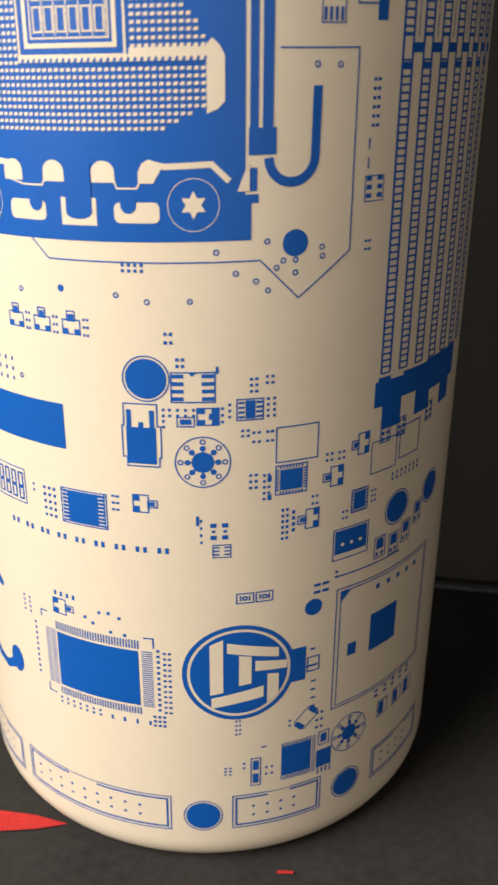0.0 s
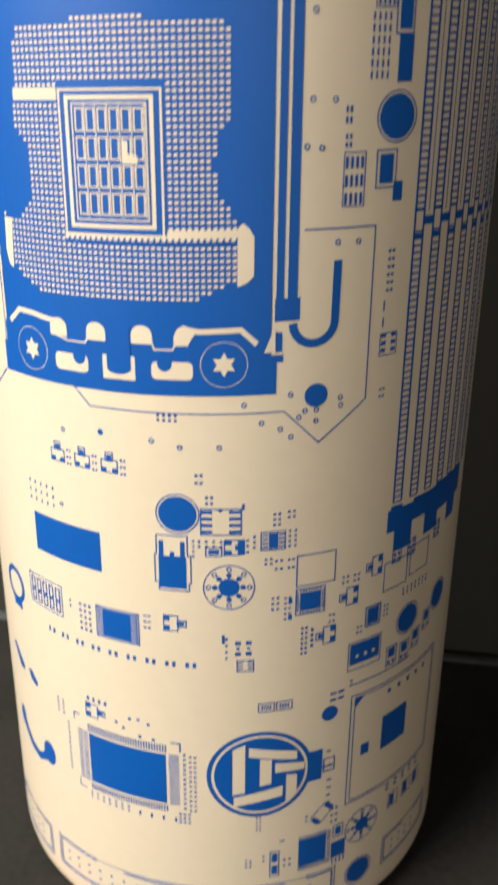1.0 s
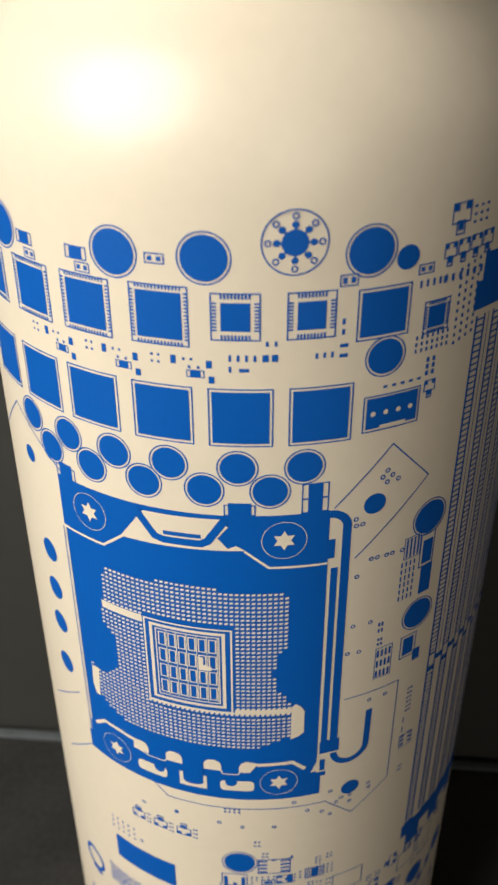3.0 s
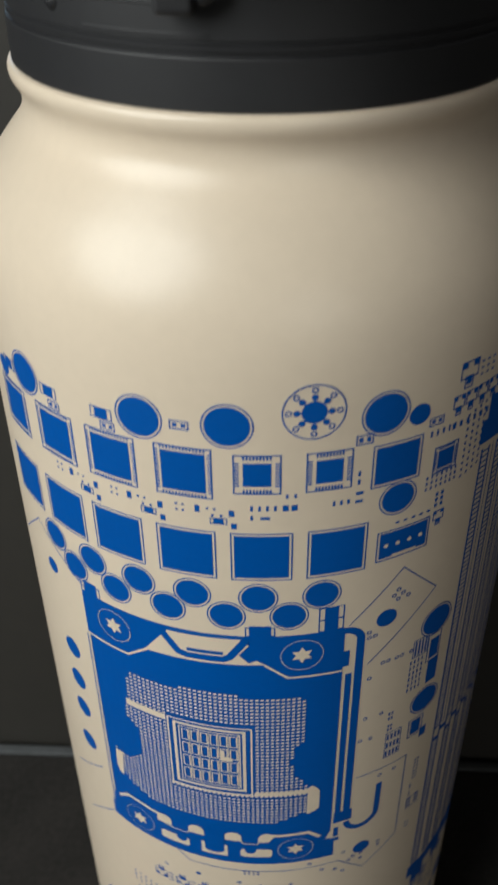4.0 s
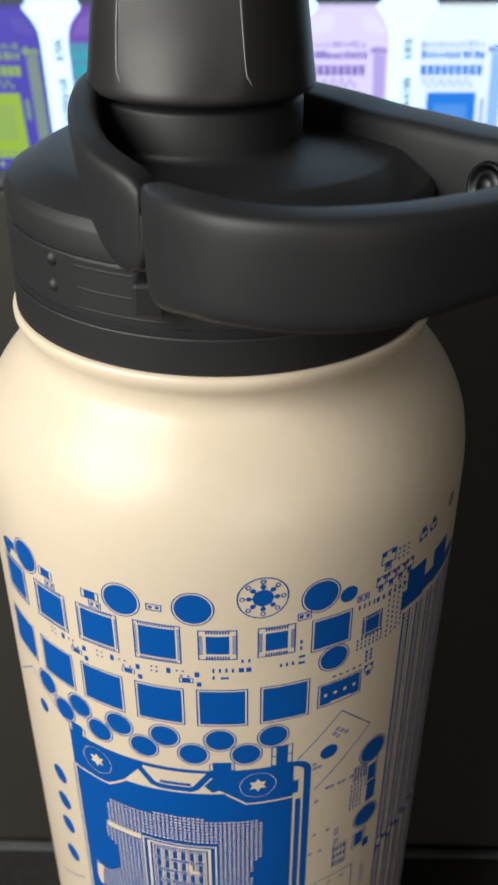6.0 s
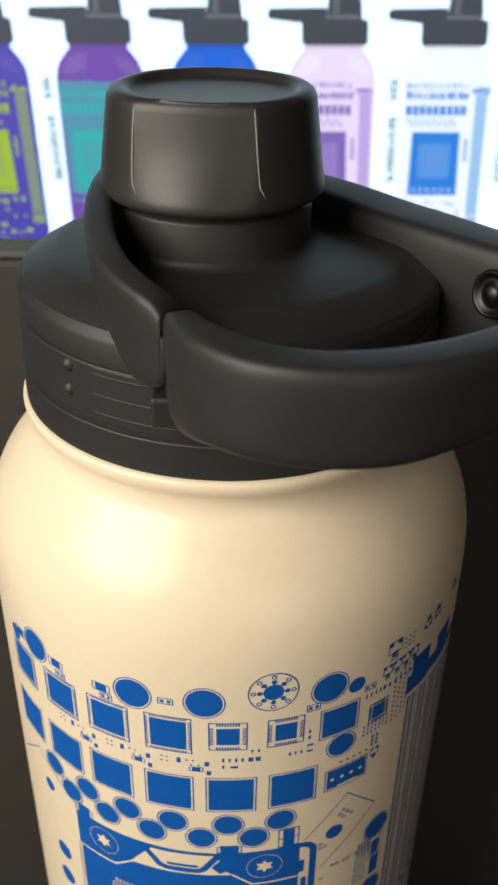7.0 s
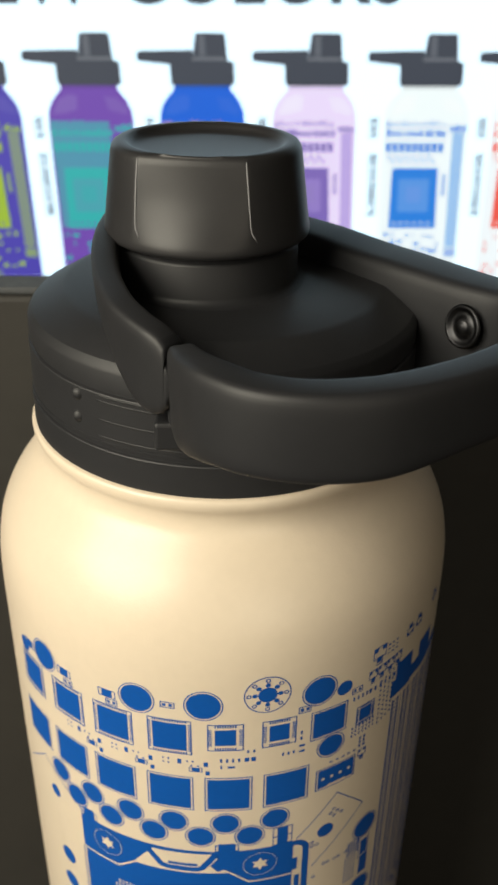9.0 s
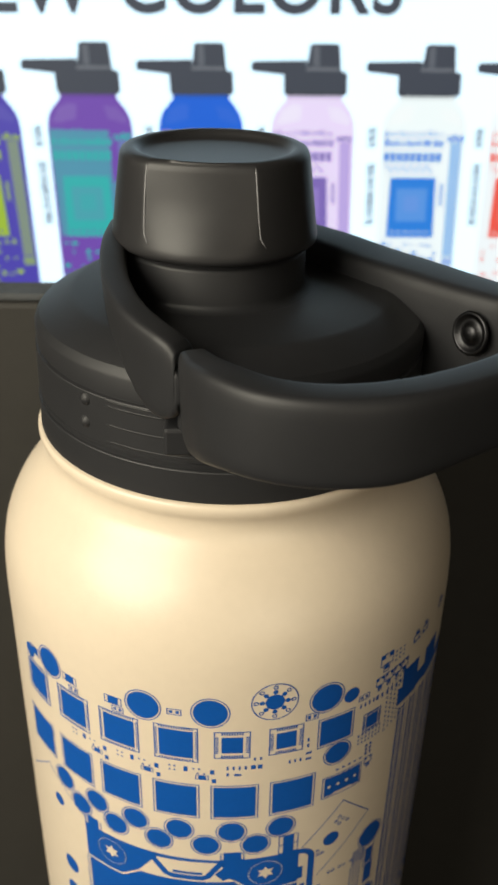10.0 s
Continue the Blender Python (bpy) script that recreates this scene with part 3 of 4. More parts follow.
print_pads(2.4, 83.2, 1, 4, 1, 0.85, 0.4, 0.4)
print_pads(3.3, 84.9, 4, 2, 1.1, 0.85, 0.42, 0.42)
k = Ink("printed_resistor")
k.border(4.2, 83.2, 6.8, 84.8, 0.2)
k.rect(4.7, 83.6, 6.3, 84.4)
k.done()
k = Ink("printed_transistor")
k.border(7.0, 83.4, 10.2, 86.1, 0.2)
k.rect(9.1, 83.4, 10.2, 86.1)
for v in (83.5, 85.2):
    k.rect(7.2, v, 8.2, v + 0.8)
k.rect(8.7, 84.3, 9.2, 85.2)
k.done()
print_pads(10.6, 83.9, 1, 3, 1, 1.0, 0.4, 0.4)
k = Ink("printed_chip")
k.border(12.5, 83.9, 16.4, 87.2, 0.2)
k.rect(13.8, 84.2, 15.2, 86.9)
for j in range(4):
    k.rect(12.8, 84.3 + j * 0.7, 13.7, 84.65 + j * 0.7)
    k.rect(15.3, 84.3 + j * 0.7, 16.2, 84.65 + j * 0.7)
k.done()
print_pads(11.6, 84.6, 1, 3, 1, 0.9, 0.4, 0.4)
print_pads(14.6, 88.2, 2, 3, 0.75, 0.9, 0.45, 0.4)
print_pads(16.8, 89.3, 2, 2, 0.8, 0.9, 0.45, 0.4)
print_pads(17.0, 84.4, 2, 4, 0.9, 0.85, 0.4, 0.4)
print_pads(13.4, 81.6, 2, 2, 0.8, 0.8, 0.45, 0.4)
print_pads(15.0, 80.6, 2, 2, 0.8, 1.4, 0.45, 0.4)
print_pads(17.0, 80.6, 2, 2, 0.7, 1.4, 0.45, 0.4)
k = Ink("printed_outline")
k.border(18.2, 76.9, 24.8, 82.5, 0.2)
k.done()
print_quad_chip(18.2, 71.7, 23.2, 76.5, 0.75, 8, 8, 0.4)
print_pads(17.4, 71.6, 1, 2, 1, 3.0, 0.6, 0.9)
print_pads(14.6, 73.4, 2, 3, 0.8, 1.0, 0.45, 0.42)
print_pads(16.6, 71.4, 2, 5, 0.7, 0.95, 0.42, 0.4)
print_transistor(27.5, 73.2, 3.6, 3.4, "left")
print_pads(26.3, 76.0, 2, 2, 0.8, 1.0, 0.45, 0.4)
print_pads(28.4, 75.9, 2, 2, 0.8, 1.0, 0.45, 0.4)
print_transistor(23.6, 67.0, 3.6, 3.4, "left")
print_pads(19.5, 64.4, 2, 6, 0.7, 0.95, 0.42, 0.5)
print_pads(21.2, 65.6, 1, 4, 1, 1.0, 0.5, 0.6)
print_pads(24.2, 69.4, 2, 2, 0.7, 1.2, 0.4, 0.4)
print_quad_chip(31.0, 66.0, 34.3, 70.0, 0.5, 6, 6, 0.2)
print_pads(35.1, 67.0, 2, 3, 0.7, 0.9, 0.4, 0.4)
print_pads(29.6, 65.6, 2, 2, 0.7, 1.1, 0.4, 0.4)
k = Ink("printed_header")
k.border(28.0, 58.3, 34.9, 63.9, 0.2)
k.rect(28.4, 59.4, 34.5, 63.5)
for i in range(3):
    k.disc(29.8 + i * 1.7, 61.0, 0.33, 1)
k.done()
print_transistor(32.2, 77.4, 3.4, 3.6, "left")
k = Ink("printed_outline")
k.border(34.4, 71.6, 40.0, 77.0, 0.2)
k.border(40.6, 72.4, 46.0, 78.0, 0.2)
k.done()
for u, v in ((36.0, 77.9), (39.6, 78.0), (47.4, 78.2)):
    k = Ink("printed_chip")
    k.border(u, v - 1.6, u + 2.2, v + 1.6, 0.2)
    k.pads(u + 0.6, v - 1.0, 2, 3, 1.0, 1.0, 0.6, 0.6)
    k.done()
print_pads(39.5, 69.4, 7, 2, 1.1, 0.9, 0.35, 0.6)
for u, v in ((36.4, 55.9), (39.8, 55.4), (43.0, 56.4), (46.4, 58.6)):
    k = Ink("printed_chip")
    k.border(u, v, u + 2.6, v + 4.0, 0.2)
    k.rect(u + 0.5, v + 1.7, u + 2.1, v + 3.6)
    k.pads(u + 0.7, v + 0.8, 2, 1, 1.1, 1, 0.6, 0.7)
    k.done()
print_quad_chip(-14.5, 65.9, -6.6, 71.9, 0.35, 2, 2, 0.1)
for u in (-13.6, -7.6):
    PADS.pads(u, 66.7, 1, 8, 1, 0.62, 0.9, 0.18, 1)
print_pads(-5.6, 69.6, 2, 3, 0.7, 1.1, 0.55, 0.35)
print_pads(-17.6, 66.4, 3, 5, 0.95, 1.15, 0.5, 0.5)
print_pads(-19.8, 70.0, 1, 2, 1, 1, 0.4, 0.4)
k = Ink("printed_header")
k.border(-30.4, 66.9, -21.6, 72.9, 0.2)
for i in range(5):
    k.border(-29.8 + i * 1.62, 67.5, -28.6 + i * 1.62, 72.2, 0.32)
    k.rect(-29.6 + i * 1.62, 69.4, -28.8 + i * 1.62, 70.0)
k.done()
k = Ink("printed_clip")
k.ring(-36.6, 67.2, 3.6, 1.0)
k.rect(-38.0, 62.6, -34.6, 64.4)
k.poly([(-41.4, 52.6), (-40.0, 53.0), (-36.4, 49.8), (-36.6, 48.6), (-38.4, 49.0)])
k.poly([(-34.6, 50.4), (-33.2, 50.6), (-31.2, 48.8), (-31.6, 47.8), (-33.6, 48.4)])
k.done()
print_pads(-27.4, 87.6, 5, 3, 1.4, 1.5, 0.35, 0.6)
print_transistor(-0.7, 71.0, 3.8, 3.0, "right")
for i in range(9):
    u = -25.5 + i * 3.33
    print_pads(u, 63.3, 2, 1, 1.15, 1, 0.55, 0.95)
print_pads(6.9, 68.0, 1, 2, 1, 0.8, 0.45, 0.8)
print_pads(7.4, 64.8, 1, 4, 1, 1.2, 0.35, 0.5)
k = Ink("printed_resistor_block")
k.pads(9.2, 65.6, 2, 2, 1.7, 2.0, 0.9, 0.7)
k.pads(9.2, 66.6, 2, 1, 1.7, 1, 0.5, 0.4)
k.done()
k = Ink("printed_chip")
k.border(9.0, 62.1, 11.8, 64.4, 0.18)
k.pads(9.6, 62.7, 2, 3, 1.6, 0.6, 0.9, 0.25)
k.done()
for u0 in (12.5, 15.5):
    k = Ink("printed_jumper")
    k.border(u0, 53.8, u0 + 2.8, 55.7, 0.2)
    k.rect(u0 + 0.6, 54.3, u0 + 0.85, 55.2)
    k.rect(u0 + 1.95, 54.3, u0 + 2.2, 55.2)
    k.ring(u0 + 1.4, 54.75, 0.45, 0.25)
    k.done()

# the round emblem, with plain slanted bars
k = Ink("printed_emblem", 0.0)
k.ring(13.1, 41.0, 9.1, 0.75)
k.disc(13.1, 41.0, 7.85)
k.poly([(8.4, 46.6), (10.5, 47.6), (10.5, 37.4), (8.4, 37.0)], 1)
k.poly([(13.0, 44.4), (15.0, 44.1), (15.0, 38.9), (13.0, 38.6)], 1)
k.poly([(17.6, 40.4), (19.5, 40.2), (19.5, 36.0), (17.6, 34.6)], 1)
k.poly([(8.6, 36.4), (17.0, 38.2), (17.0, 36.0), (8.6, 34.4)], 1)
k.poly([(11.1, 46.9), (19.4, 45.2), (19.4, 43.4), (11.1, 45.0)], 1)
k.poly([(15.6, 43.2), (20.8, 42.5), (20.8, 41.0), (15.6, 41.2)], 1)
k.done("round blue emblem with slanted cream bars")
k = Ink("printed_chip")
k.rect(21.4, 37.4, 24.1, 43.9)
k.rect(24.1, 39.6, 26.2, 40.0)
k.border(24.3, 38.6, 26.6, 41.6, 0.25)
k.pads(25.3, 43.0, 1, 1, 1, 1, 0.9, 0.4)
k.pads(25.6, 36.6, 1, 4, 1, -1.7, 0.9, 0.35)
k.done()
print_pads(25.6, 53.6, 2, 2, 1.5, 1.3, 1.2, 0.5)
print_pads(12.6, 28.6, 2, 4, 0.6, 0.9, 0.3, 0.4)

# the large flat package
k = Ink("printed_chip")
k.rect(-17.8, 34.2, -2.9, 44.8)
for i in range(27):
    v = 34.2 + 10.6 * i / 26
    PADS.rect(-20.3, v - 0.1, -19.3, v + 0.1)
    PADS.rect(-19.1, v - 0.1, -18.1, v + 0.1)
    PADS.rect(-2.4, v - 0.1, -0.6, v + 0.1)
for i in range(32):
    u = -17.8 + 14.9 * i / 31
    PADS.rect(u - 0.12, 45.2, u + 0.12, 46.8)
    PADS.rect(u - 0.12, 32.4, u + 0.12, 33.8)
k.line([(-0.4, 45.6), (-0.4, 47.4), (-2.0, 47.4)], 0.25)
k.line([(-21.0, 46.6), (-21.0, 48.0), (-19.6, 48.0)], 0.25)
k.line([(-20.6, 33.6), (-20.6, 32.0), (-19.0, 32.0)], 0.25)
k.done("large blue printed chip with fine pins")
print_pads(0.3, 33.6, 1, 12, 1, 1.05, 0.5, 0.5)
print_pads(1.3, 33.2, 2, 12, 0.8, 1.05, 0.5, 0.4)
print_pads(-22.6, 35.0, 1, 10, 1, 1.1, 0.5, 0.5)
print_pads(-25.0, 46.5, 2, 4, 1.4, 0.9, 0.5, 0.4)
print_pads(-18.0, 30.6, 7, 2, 1.3, 0.9, 0.45, 0.45)
print_pads(-8.0, 30.8, 4, 1, 2.2, 1, 0.4, 0.9)
print_pads(-0.6, 30.4, 3, 3, 0.8, 0.9, 0.5, 0.45)
print_transistor(-16.0, 50.0, 4.2, 3.0, "right")
print_pads(-17.4, 52.4, 4, 1, 1.2, 1, 0.5, 0.8)
for u, v in ((-10.4, 48.6), (-9.2, 50.8), (-7.4, 47.6), (-7.6, 51.0), (-5.8, 50.4), (-5.0, 47.4), (-11.8, 49.4)):
    print_pads(u, v, 1, 1, 1, 1, 0.55, 0.55)

# the right-hand module outline
k = Ink("printed_module", 0.0)
k.border(29.2, 29.6, 53.0, 53.4, 0.22)
k.border(30.0, 30.2, 52.4, 52.8, 0.2)
k.poly([(30.0, 52.8), (32.2, 52.8), (30.0, 50.6)])
k.rect(36.8, 38.6, 43.5, 45.9)
k.rect(32.0, 39.6, 33.8, 42.0)
k.pads(36, 55.8, 1, 1, 1, 1, 14, 0.25)
k.pads(38, 51, 5, 1, 2.6, 1, 0.8, 0.9)
k.done("printed square module outline with solid patches")
print_pads(29.0, 55.4, 1, 2, 1, 0.9, 0.6, 0.4)

# along the foot
for u, v in ((24.6, 30.0),):
    k = Ink("printed_transistor")
    k.line([(u - 2.2, v - 1.0), (u + 0.4, v + 1.6), (u + 2.2, v - 0.2), (u - 0.4, v - 2.8), (u - 2.2, v - 1.0)], 0.2)
    k.line([(u - 1.9, v - 1.3), (u - 0.6, v - 2.6)], 1.0)
    k.line([(u + 0.6, v + 1.3), (u + 1.9, v - 0.0)], 1.0)
    k.done()
print_pads(21.6, 28.6, 1, 2, 1, 1, 0.5, 0.4)
print_pads(26.6, 26.6, 2, 3, 0.9, 1.5, 0.5, 0.5)
k = Ink("printed_chip")
k.rect(20.4, 18.2, 25.6, 24.4)
for i in range(14):
    u = 20.4 + 5.2 * i / 13
    k.rect(u - 0.1, 17.2, u + 0.1, 25.2)
k.border(26.0, 17.2, 26.5, 25.0, 0.15)
k.done()
k = Ink("printed_chip")
k.border(27.0, 22.4, 29.2, 25.4, 0.2)
k.rect(27.5, 23.0, 28.7, 24.8)
k.rect(26.8, 17.6, 29.8, 21.4)
k.pads(27.2, 16.8, 4, 1, 0.8, 1, 0.3, 1.2)
k.done()
k = Ink("printed_resistor")
k.border(15.0, 17.2, 16.8, 23.2, 0.2)
k.rect(15.4, 20.6, 16.4, 22.6)
k.rect(15.4, 17.8, 16.4, 19.8)
k.done()
print_pads(17.7, 19.4, 2, 2, 1.0, 1.4, 0.4, 0.5)
print_pads(13.9, 21.3, 1, 2, 1, 1, 0.4, 0.4)
print_pads(10.8, 20.2, 2, 3, 0.8, 0.7, 0.4, 0.35)
print_pads(17.2, 25.3, 1, 1, 1, 1, 1.0, 0.3)
for u in (40.2, 44.6, 48.4):
    k = Ink("printed_chip")
    k.border(u, 22.0, u + 3.0, 25.4, 0.2)
    k.rect(u + 0.4, 22.4, u + 1.8, 25.0)
    k.done()
print_pads(39.6, 27.2, 5, 2, 2.4, 1.1, 0.9, 0.5)
print_header(-28.6, 8.0, 1.6, 15.6, -18.0, -12.0, [-25.6 + i * 2.7 for i in range(9)])
print_header(11.9, 8.2, 28.0, 15.5, 18.0, 22.0, [15.6, 18.0, 20.4, 22.8])
print_header(39.5, 8.4, 56.0, 15.4, 46.0, 50.0, [42.6, 45.0, 47.4, 49.8])
print_header(-48.0, 7.6, -31.2, 15.2, -42.0, -38.0, [-45.0, -42.6, -40.2, -37.8, -35.4])
k = Ink("printed_blob")
k.disc(-29.3, 34.2, 1.9, 0, 2.6)
k.line([(-40.2, 37.2), (-38.4, 34.0), (-36.0, 31.9), (-33.2, 31.2), (-31.0, 32.4), (-30.0, 34.0)], 1.7)
k.disc(-40.0, 36.4, 1.3, 0, 2.2)
k.done()

tagged(PADS.done("fine blue printed solder pads"), kind="stuff")

# ---- the lid ----
lid = lathe("lid", [(30.0, 243.7), (34.9, 243.7), (35.3, 244.1), (35.3, 249.5), (35.2, 249.7), (34.8, 249.85), (34.8, 250.1), (35.1, 250.25), (35.15, 250.9), (34.85, 251.05), (34.85, 251.25), (35.1, 251.4),
                    (35.0, 259.3), (34.9, 259.5), (34.4, 259.7), (34.4, 260.1), (34.8, 260.3), (34.8, 263.3), (34.6, 263.9), (33.8, 264.9), (28.8, 267.75), (27.6, 268.0), (20.0, 268.3), (12, 268.4)],
            BLACK, bottle, 160, label="black moulded plastic screw lid")
lid.data.set_sharp_from_angle(angle=radians(21))
TX, TY = -2.9, 0.5
lathe("spout", [(20.0, 267.6), (17.2, 268.4), (16.2, 268.9), (15.9, 269.6), (15.9, 274.9), (15.8, 275.2), (15.5, 275.5), (14.4, 276.0), (14.4, 277.2)], BLACK, lid, 128, (TX, TY))
cap = lathe("cap", [(14.0, 276.6), (17.2, 276.6), (17.6, 276.9), (17.75, 277.5), (17.6, 278.6), (17.45, 279.6), (17.3, 280.6), (16.9, 283.6), (16.5, 286.6), (16.0, 290.2), (15.8, 291.0), (15.5, 291.5), (14.9, 291.85), (13.8, 291.95), (13.2, 291.8), (12.7, 291.3), (12.2, 290.9), (10, 290.7), (0, 290.7)],
            CAP, lid, 192, (TX, TY), "black drinking cap with dished top and a flat thumb facet")
# the flat thumb facet between its two edge lines
A0, A1 = -131.5, -66.0
half = (A1 - A0) / 2
for v in cap.data.vertices:
    x, y = v.co.x * 1000 - TX, v.co.y * 1000 - TY
    off = math.degrees(math.atan2(y, x)) - (A0 + A1) / 2
    if abs(off) < half and math.hypot(x, y) > 14.4 and v.co.z > 0.2780:
        deep = min(1.0, (v.co.z * 1000 - 278.0) / 8.0)
        f = 1 - deep * (0.70 * (1 - math.cos(radians(half)) / math.cos(radians(off))))
        v.co.x, v.co.y = (TX + x * f) / 1000, (TY + y * f) / 1000
# thin pale ridges paint the light caught along both facet edges
for a in (A0, A1):
    pts = []
    for z, r, da in ((290.4, 15.9, 0), (287.4, 16.38, 0.2), (283.4, 16.9, 0.6), (280.8, 17.22, 1.2), (279.9, 17.35, 2.6)):
        t = radians(a + da)
        pts.append((TX + r * math.cos(t), TY + r * math.sin(t), z, 0.26, 0.26, 0))
    sweep("seam", pts, SEAM_GLINT, cap, 6)


def on_wall(degrees_round, r, z):
    """A point on the lid's wall, counted round from its front."""
    a = radians(degrees_round)
    return r * math.sin(a), -r * math.cos(a), z


for z, a in ((258.0, -41.5), (253.9, -42.0)):
    x, y, _ = on_wall(a, 34.9, z)
    lathe("stud", [(0, 0.75), (0.6, 0.65), (1.0, 0.35), (1.2, 0.0)], BLACK, lid, 20).matrix_basis = Matrix.Translation((x / 1000, y / 1000, z / 1000)) @ Vector((x, y, 0)).to_track_quat("Z", "Y").to_matrix().to_4x4()
# raised borders of the label panel on the wall
for z, a0, a1 in ((259.1, -33, -15), (258.2, -33, -15), (254.9, -33, -10), (251.9, -33, -6)):
    sweep("grip_rib", [on_wall(a, 34.95, z) + (0.42, 0.42, 0) for a in range(a0, a1, 3)], BLACK, lid, 4)
for a in (-33.0, -7.0):
    sweep("grip_rib", [on_wall(a, 34.95, z) + (0.4, 0.4, 0) for z in (252.0, 253.4, 254.8)], BLACK, lid, 3)
# carrying loop, from beside the strap's end round to the back of the spout
handle = sweep("handle", [(-5.2, -44.4, 267.4, 4.4, 13.6, 0), (-3.6, -48.8, 268.0, 5.4, 13.8, 0), (-0.6, -53.8, 269.2, 6.0, 13.0, 0), (4.4, -58.0, 269.7, 6.2, 12.4, 0), (11.5, -59.6, 269.7, 6.2, 12.4, 0),
                          (20.0, -58.3, 269.7, 6.2, 12.4, 0), (29.5, -53.4, 270.0, 6.2, 11.2, 0), (38.5, -46.4, 269.6, 6.6, 11.2, 0), (45.5, -38.0, 268.7, 7.2, 11.6, 0), (49.2, -28.5, 266.7, 8.0, 14.0, 0), (47.5, -19.0, 263.7, 9.0, 18.0, 0),
                          (40.5, -9.5, 262.6, 10.5, 19.0, 0), (30.0, 3.0, 263.6, 11.5, 17.0, 0), (20.0, 13.6, 267.2, 11.0, 10.8, 0), (11.0, 20.4, 268.2, 9.0, 10.4, 0), (1.0, 23.4, 269.6, 7.0, 10.0, 0), (-9.0, 20.4, 270.8, 6.0, 9.8, 0),
                          (-16.2, 13.6, 272.0, 5.0, 9.4, 0), (-19.2, 6.6, 273.4, 4.5, 9.0, 0)], BLACK, lid, 12, 0.16, "black carrying loop round the spout")
# the strap that runs forward from the spout and ends in a rounded ear over the wall
sweep("strap", [(-19.5, 5.0, 273.6, 4.4, 9.0, 0), (-19.9, -3.0, 273.2, 4.4, 9.4, 0), (-19.2, -11.6, 272.6, 4.4, 9.4, 4), (-17.6, -20.2, 271.6, 4.4, 9.6, 6), (-15.2, -27.9, 270.4, 4.5, 10.6, 6), (-12.9, -32.3, 269.0, 4.6, 12.2, 4),
                (-10.6, -35.4, 267.7, 4.7, 13.4, 2), (-8.8, -37.4, 267.0, 4.7, 12.8, 0), (-7.6, -38.5, 266.7, 4.6, 11.2, 0), (-6.9, -39.1, 266.6, 4.4, 8.6, 0), (-6.5, -39.5, 266.6, 4.2, 5.4, 0)], BLACK, lid, 10, 0.17, "flat strap with a rounded ear")
block("hinge_stub", (-0.0102, -0.0385, 0.2545), (-0.0060, -0.0335, 0.2592), BLACK, lid, 0.0006)
lathe("hinge_pin", [(0, 1.6), (0.9, 1.5), (1.3, 1.0), (1.4, 0)], BLACK, lid, 20).matrix_basis = Matrix.Translation((-0.0050, -0.0365, 0.2566)) @ Vector((0.1, -1, 0)).to_track_quat("Z", "Y").to_matrix().to_4x4()
block("hinge_ear", (-0.0080, -0.0400, 0.2590), (-0.0020, -0.0320, 0.2680), BLACK, lid, 0.0012)
screw = lathe("screw", [(0, 0.8), (0.9, 0.75), (1.5, 0.4), (1.8, -0.3), (2.7, -0.3), (3.0, 0.35), (3.3, 0.45), (3.55, 0.35), (3.7, 0)], STEEL, handle, 40, label="dark recessed screw head")
screw.matrix_basis = Matrix.Translation((0.0392, -0.0174, 0.2660)) @ Vector((-0.82, -0.56, 0.12)).to_track_quat("Z", "Y").to_matrix().to_4x4()

# ---- the monitor ----
Y = 0.36
monitor = tagged(new("monitor"), "black monitor showing a white page of bottles", "monitor")
block("housing", (-0.25, Y, 0.105), (0.27, Y + 0.03, 0.425), BEZEL, monitor, 0.004)
block("bezel", (-0.25, Y - 0.006, 0.105), (0.27, Y - 0.0005, 0.1368), BEZEL, monitor, 0.0015)
block("stand_foot", (-0.10, Y - 0.02, -0.004), (0.12, Y + 0.18, 0.004), BEZEL, monitor, 0.003)
block("stand_neck", (-0.02, Y + 0.031, 0.004), (0.04, Y + 0.07, 0.25), BEZEL, monitor, 0.004)


def glow(name, colour, power=1.0):
    m = bpy.data.materials.new(name)
    m.use_nodes = True
    b = m.node_tree.nodes["Principled BSDF"]
    b.inputs["Base Color"].default_value = (0.01, 0.01, 0.01, 1)
    b.inputs["Roughness"].default_value = 0.5
    b.inputs["Emission Color"].default_value = (*colour, 1)
    b.inputs["Emission Strength"].default_value = power
    return m


PAGE = glow("lit_white", (0.70, 0.87, 1.0), 1.9)
DARK = glow("lit_charcoal", (0.060, 0.070, 0.10))
GREY = glow("lit_grey", (0.16, 0.17, 0.20))


def flat(name, polys, parent, step, middle=None):
    """Flat lit shapes on the screen: lists of (x, z) corners in metres, each with its material. About a middle, the page's own slant is given to them."""
    verts, faces, mats, used = [], [], [], []
    for m, pts in polys:
        if m not in used:
            used.append(m)
        n = len(verts)
        d = Y - 0.0009 - step - 0.00003 * len(faces)
        for x, z in pts:
            if middle is not None:
                x += middle - 0.045 * (z - 0.227)
                z += 0.0075 * (x + 0.073)
            verts.append((x, d, z))
        faces.append(tuple(range(n, n + len(pts))))
        mats.append(used.index(m))
    me = bpy.data.meshes.new(name)
    me.from_pydata(verts, [], faces)
    for m in used:
        me.materials.append(m)
    me.polygons.foreach_set("material_index", mats)
    ob = new(name, me)
    ob.parent = parent
    return ob


screen = flat("screen", [(PAGE, [(-0.245, 0.130), (0.265, 0.130), (0.265, 0.42), (-0.245, 0.42)])], monitor, 0)


def box2(x0, z0, x1, z1):
    return [(x0, z0), (x1, z0), (x1, z1), (x0, z1)]


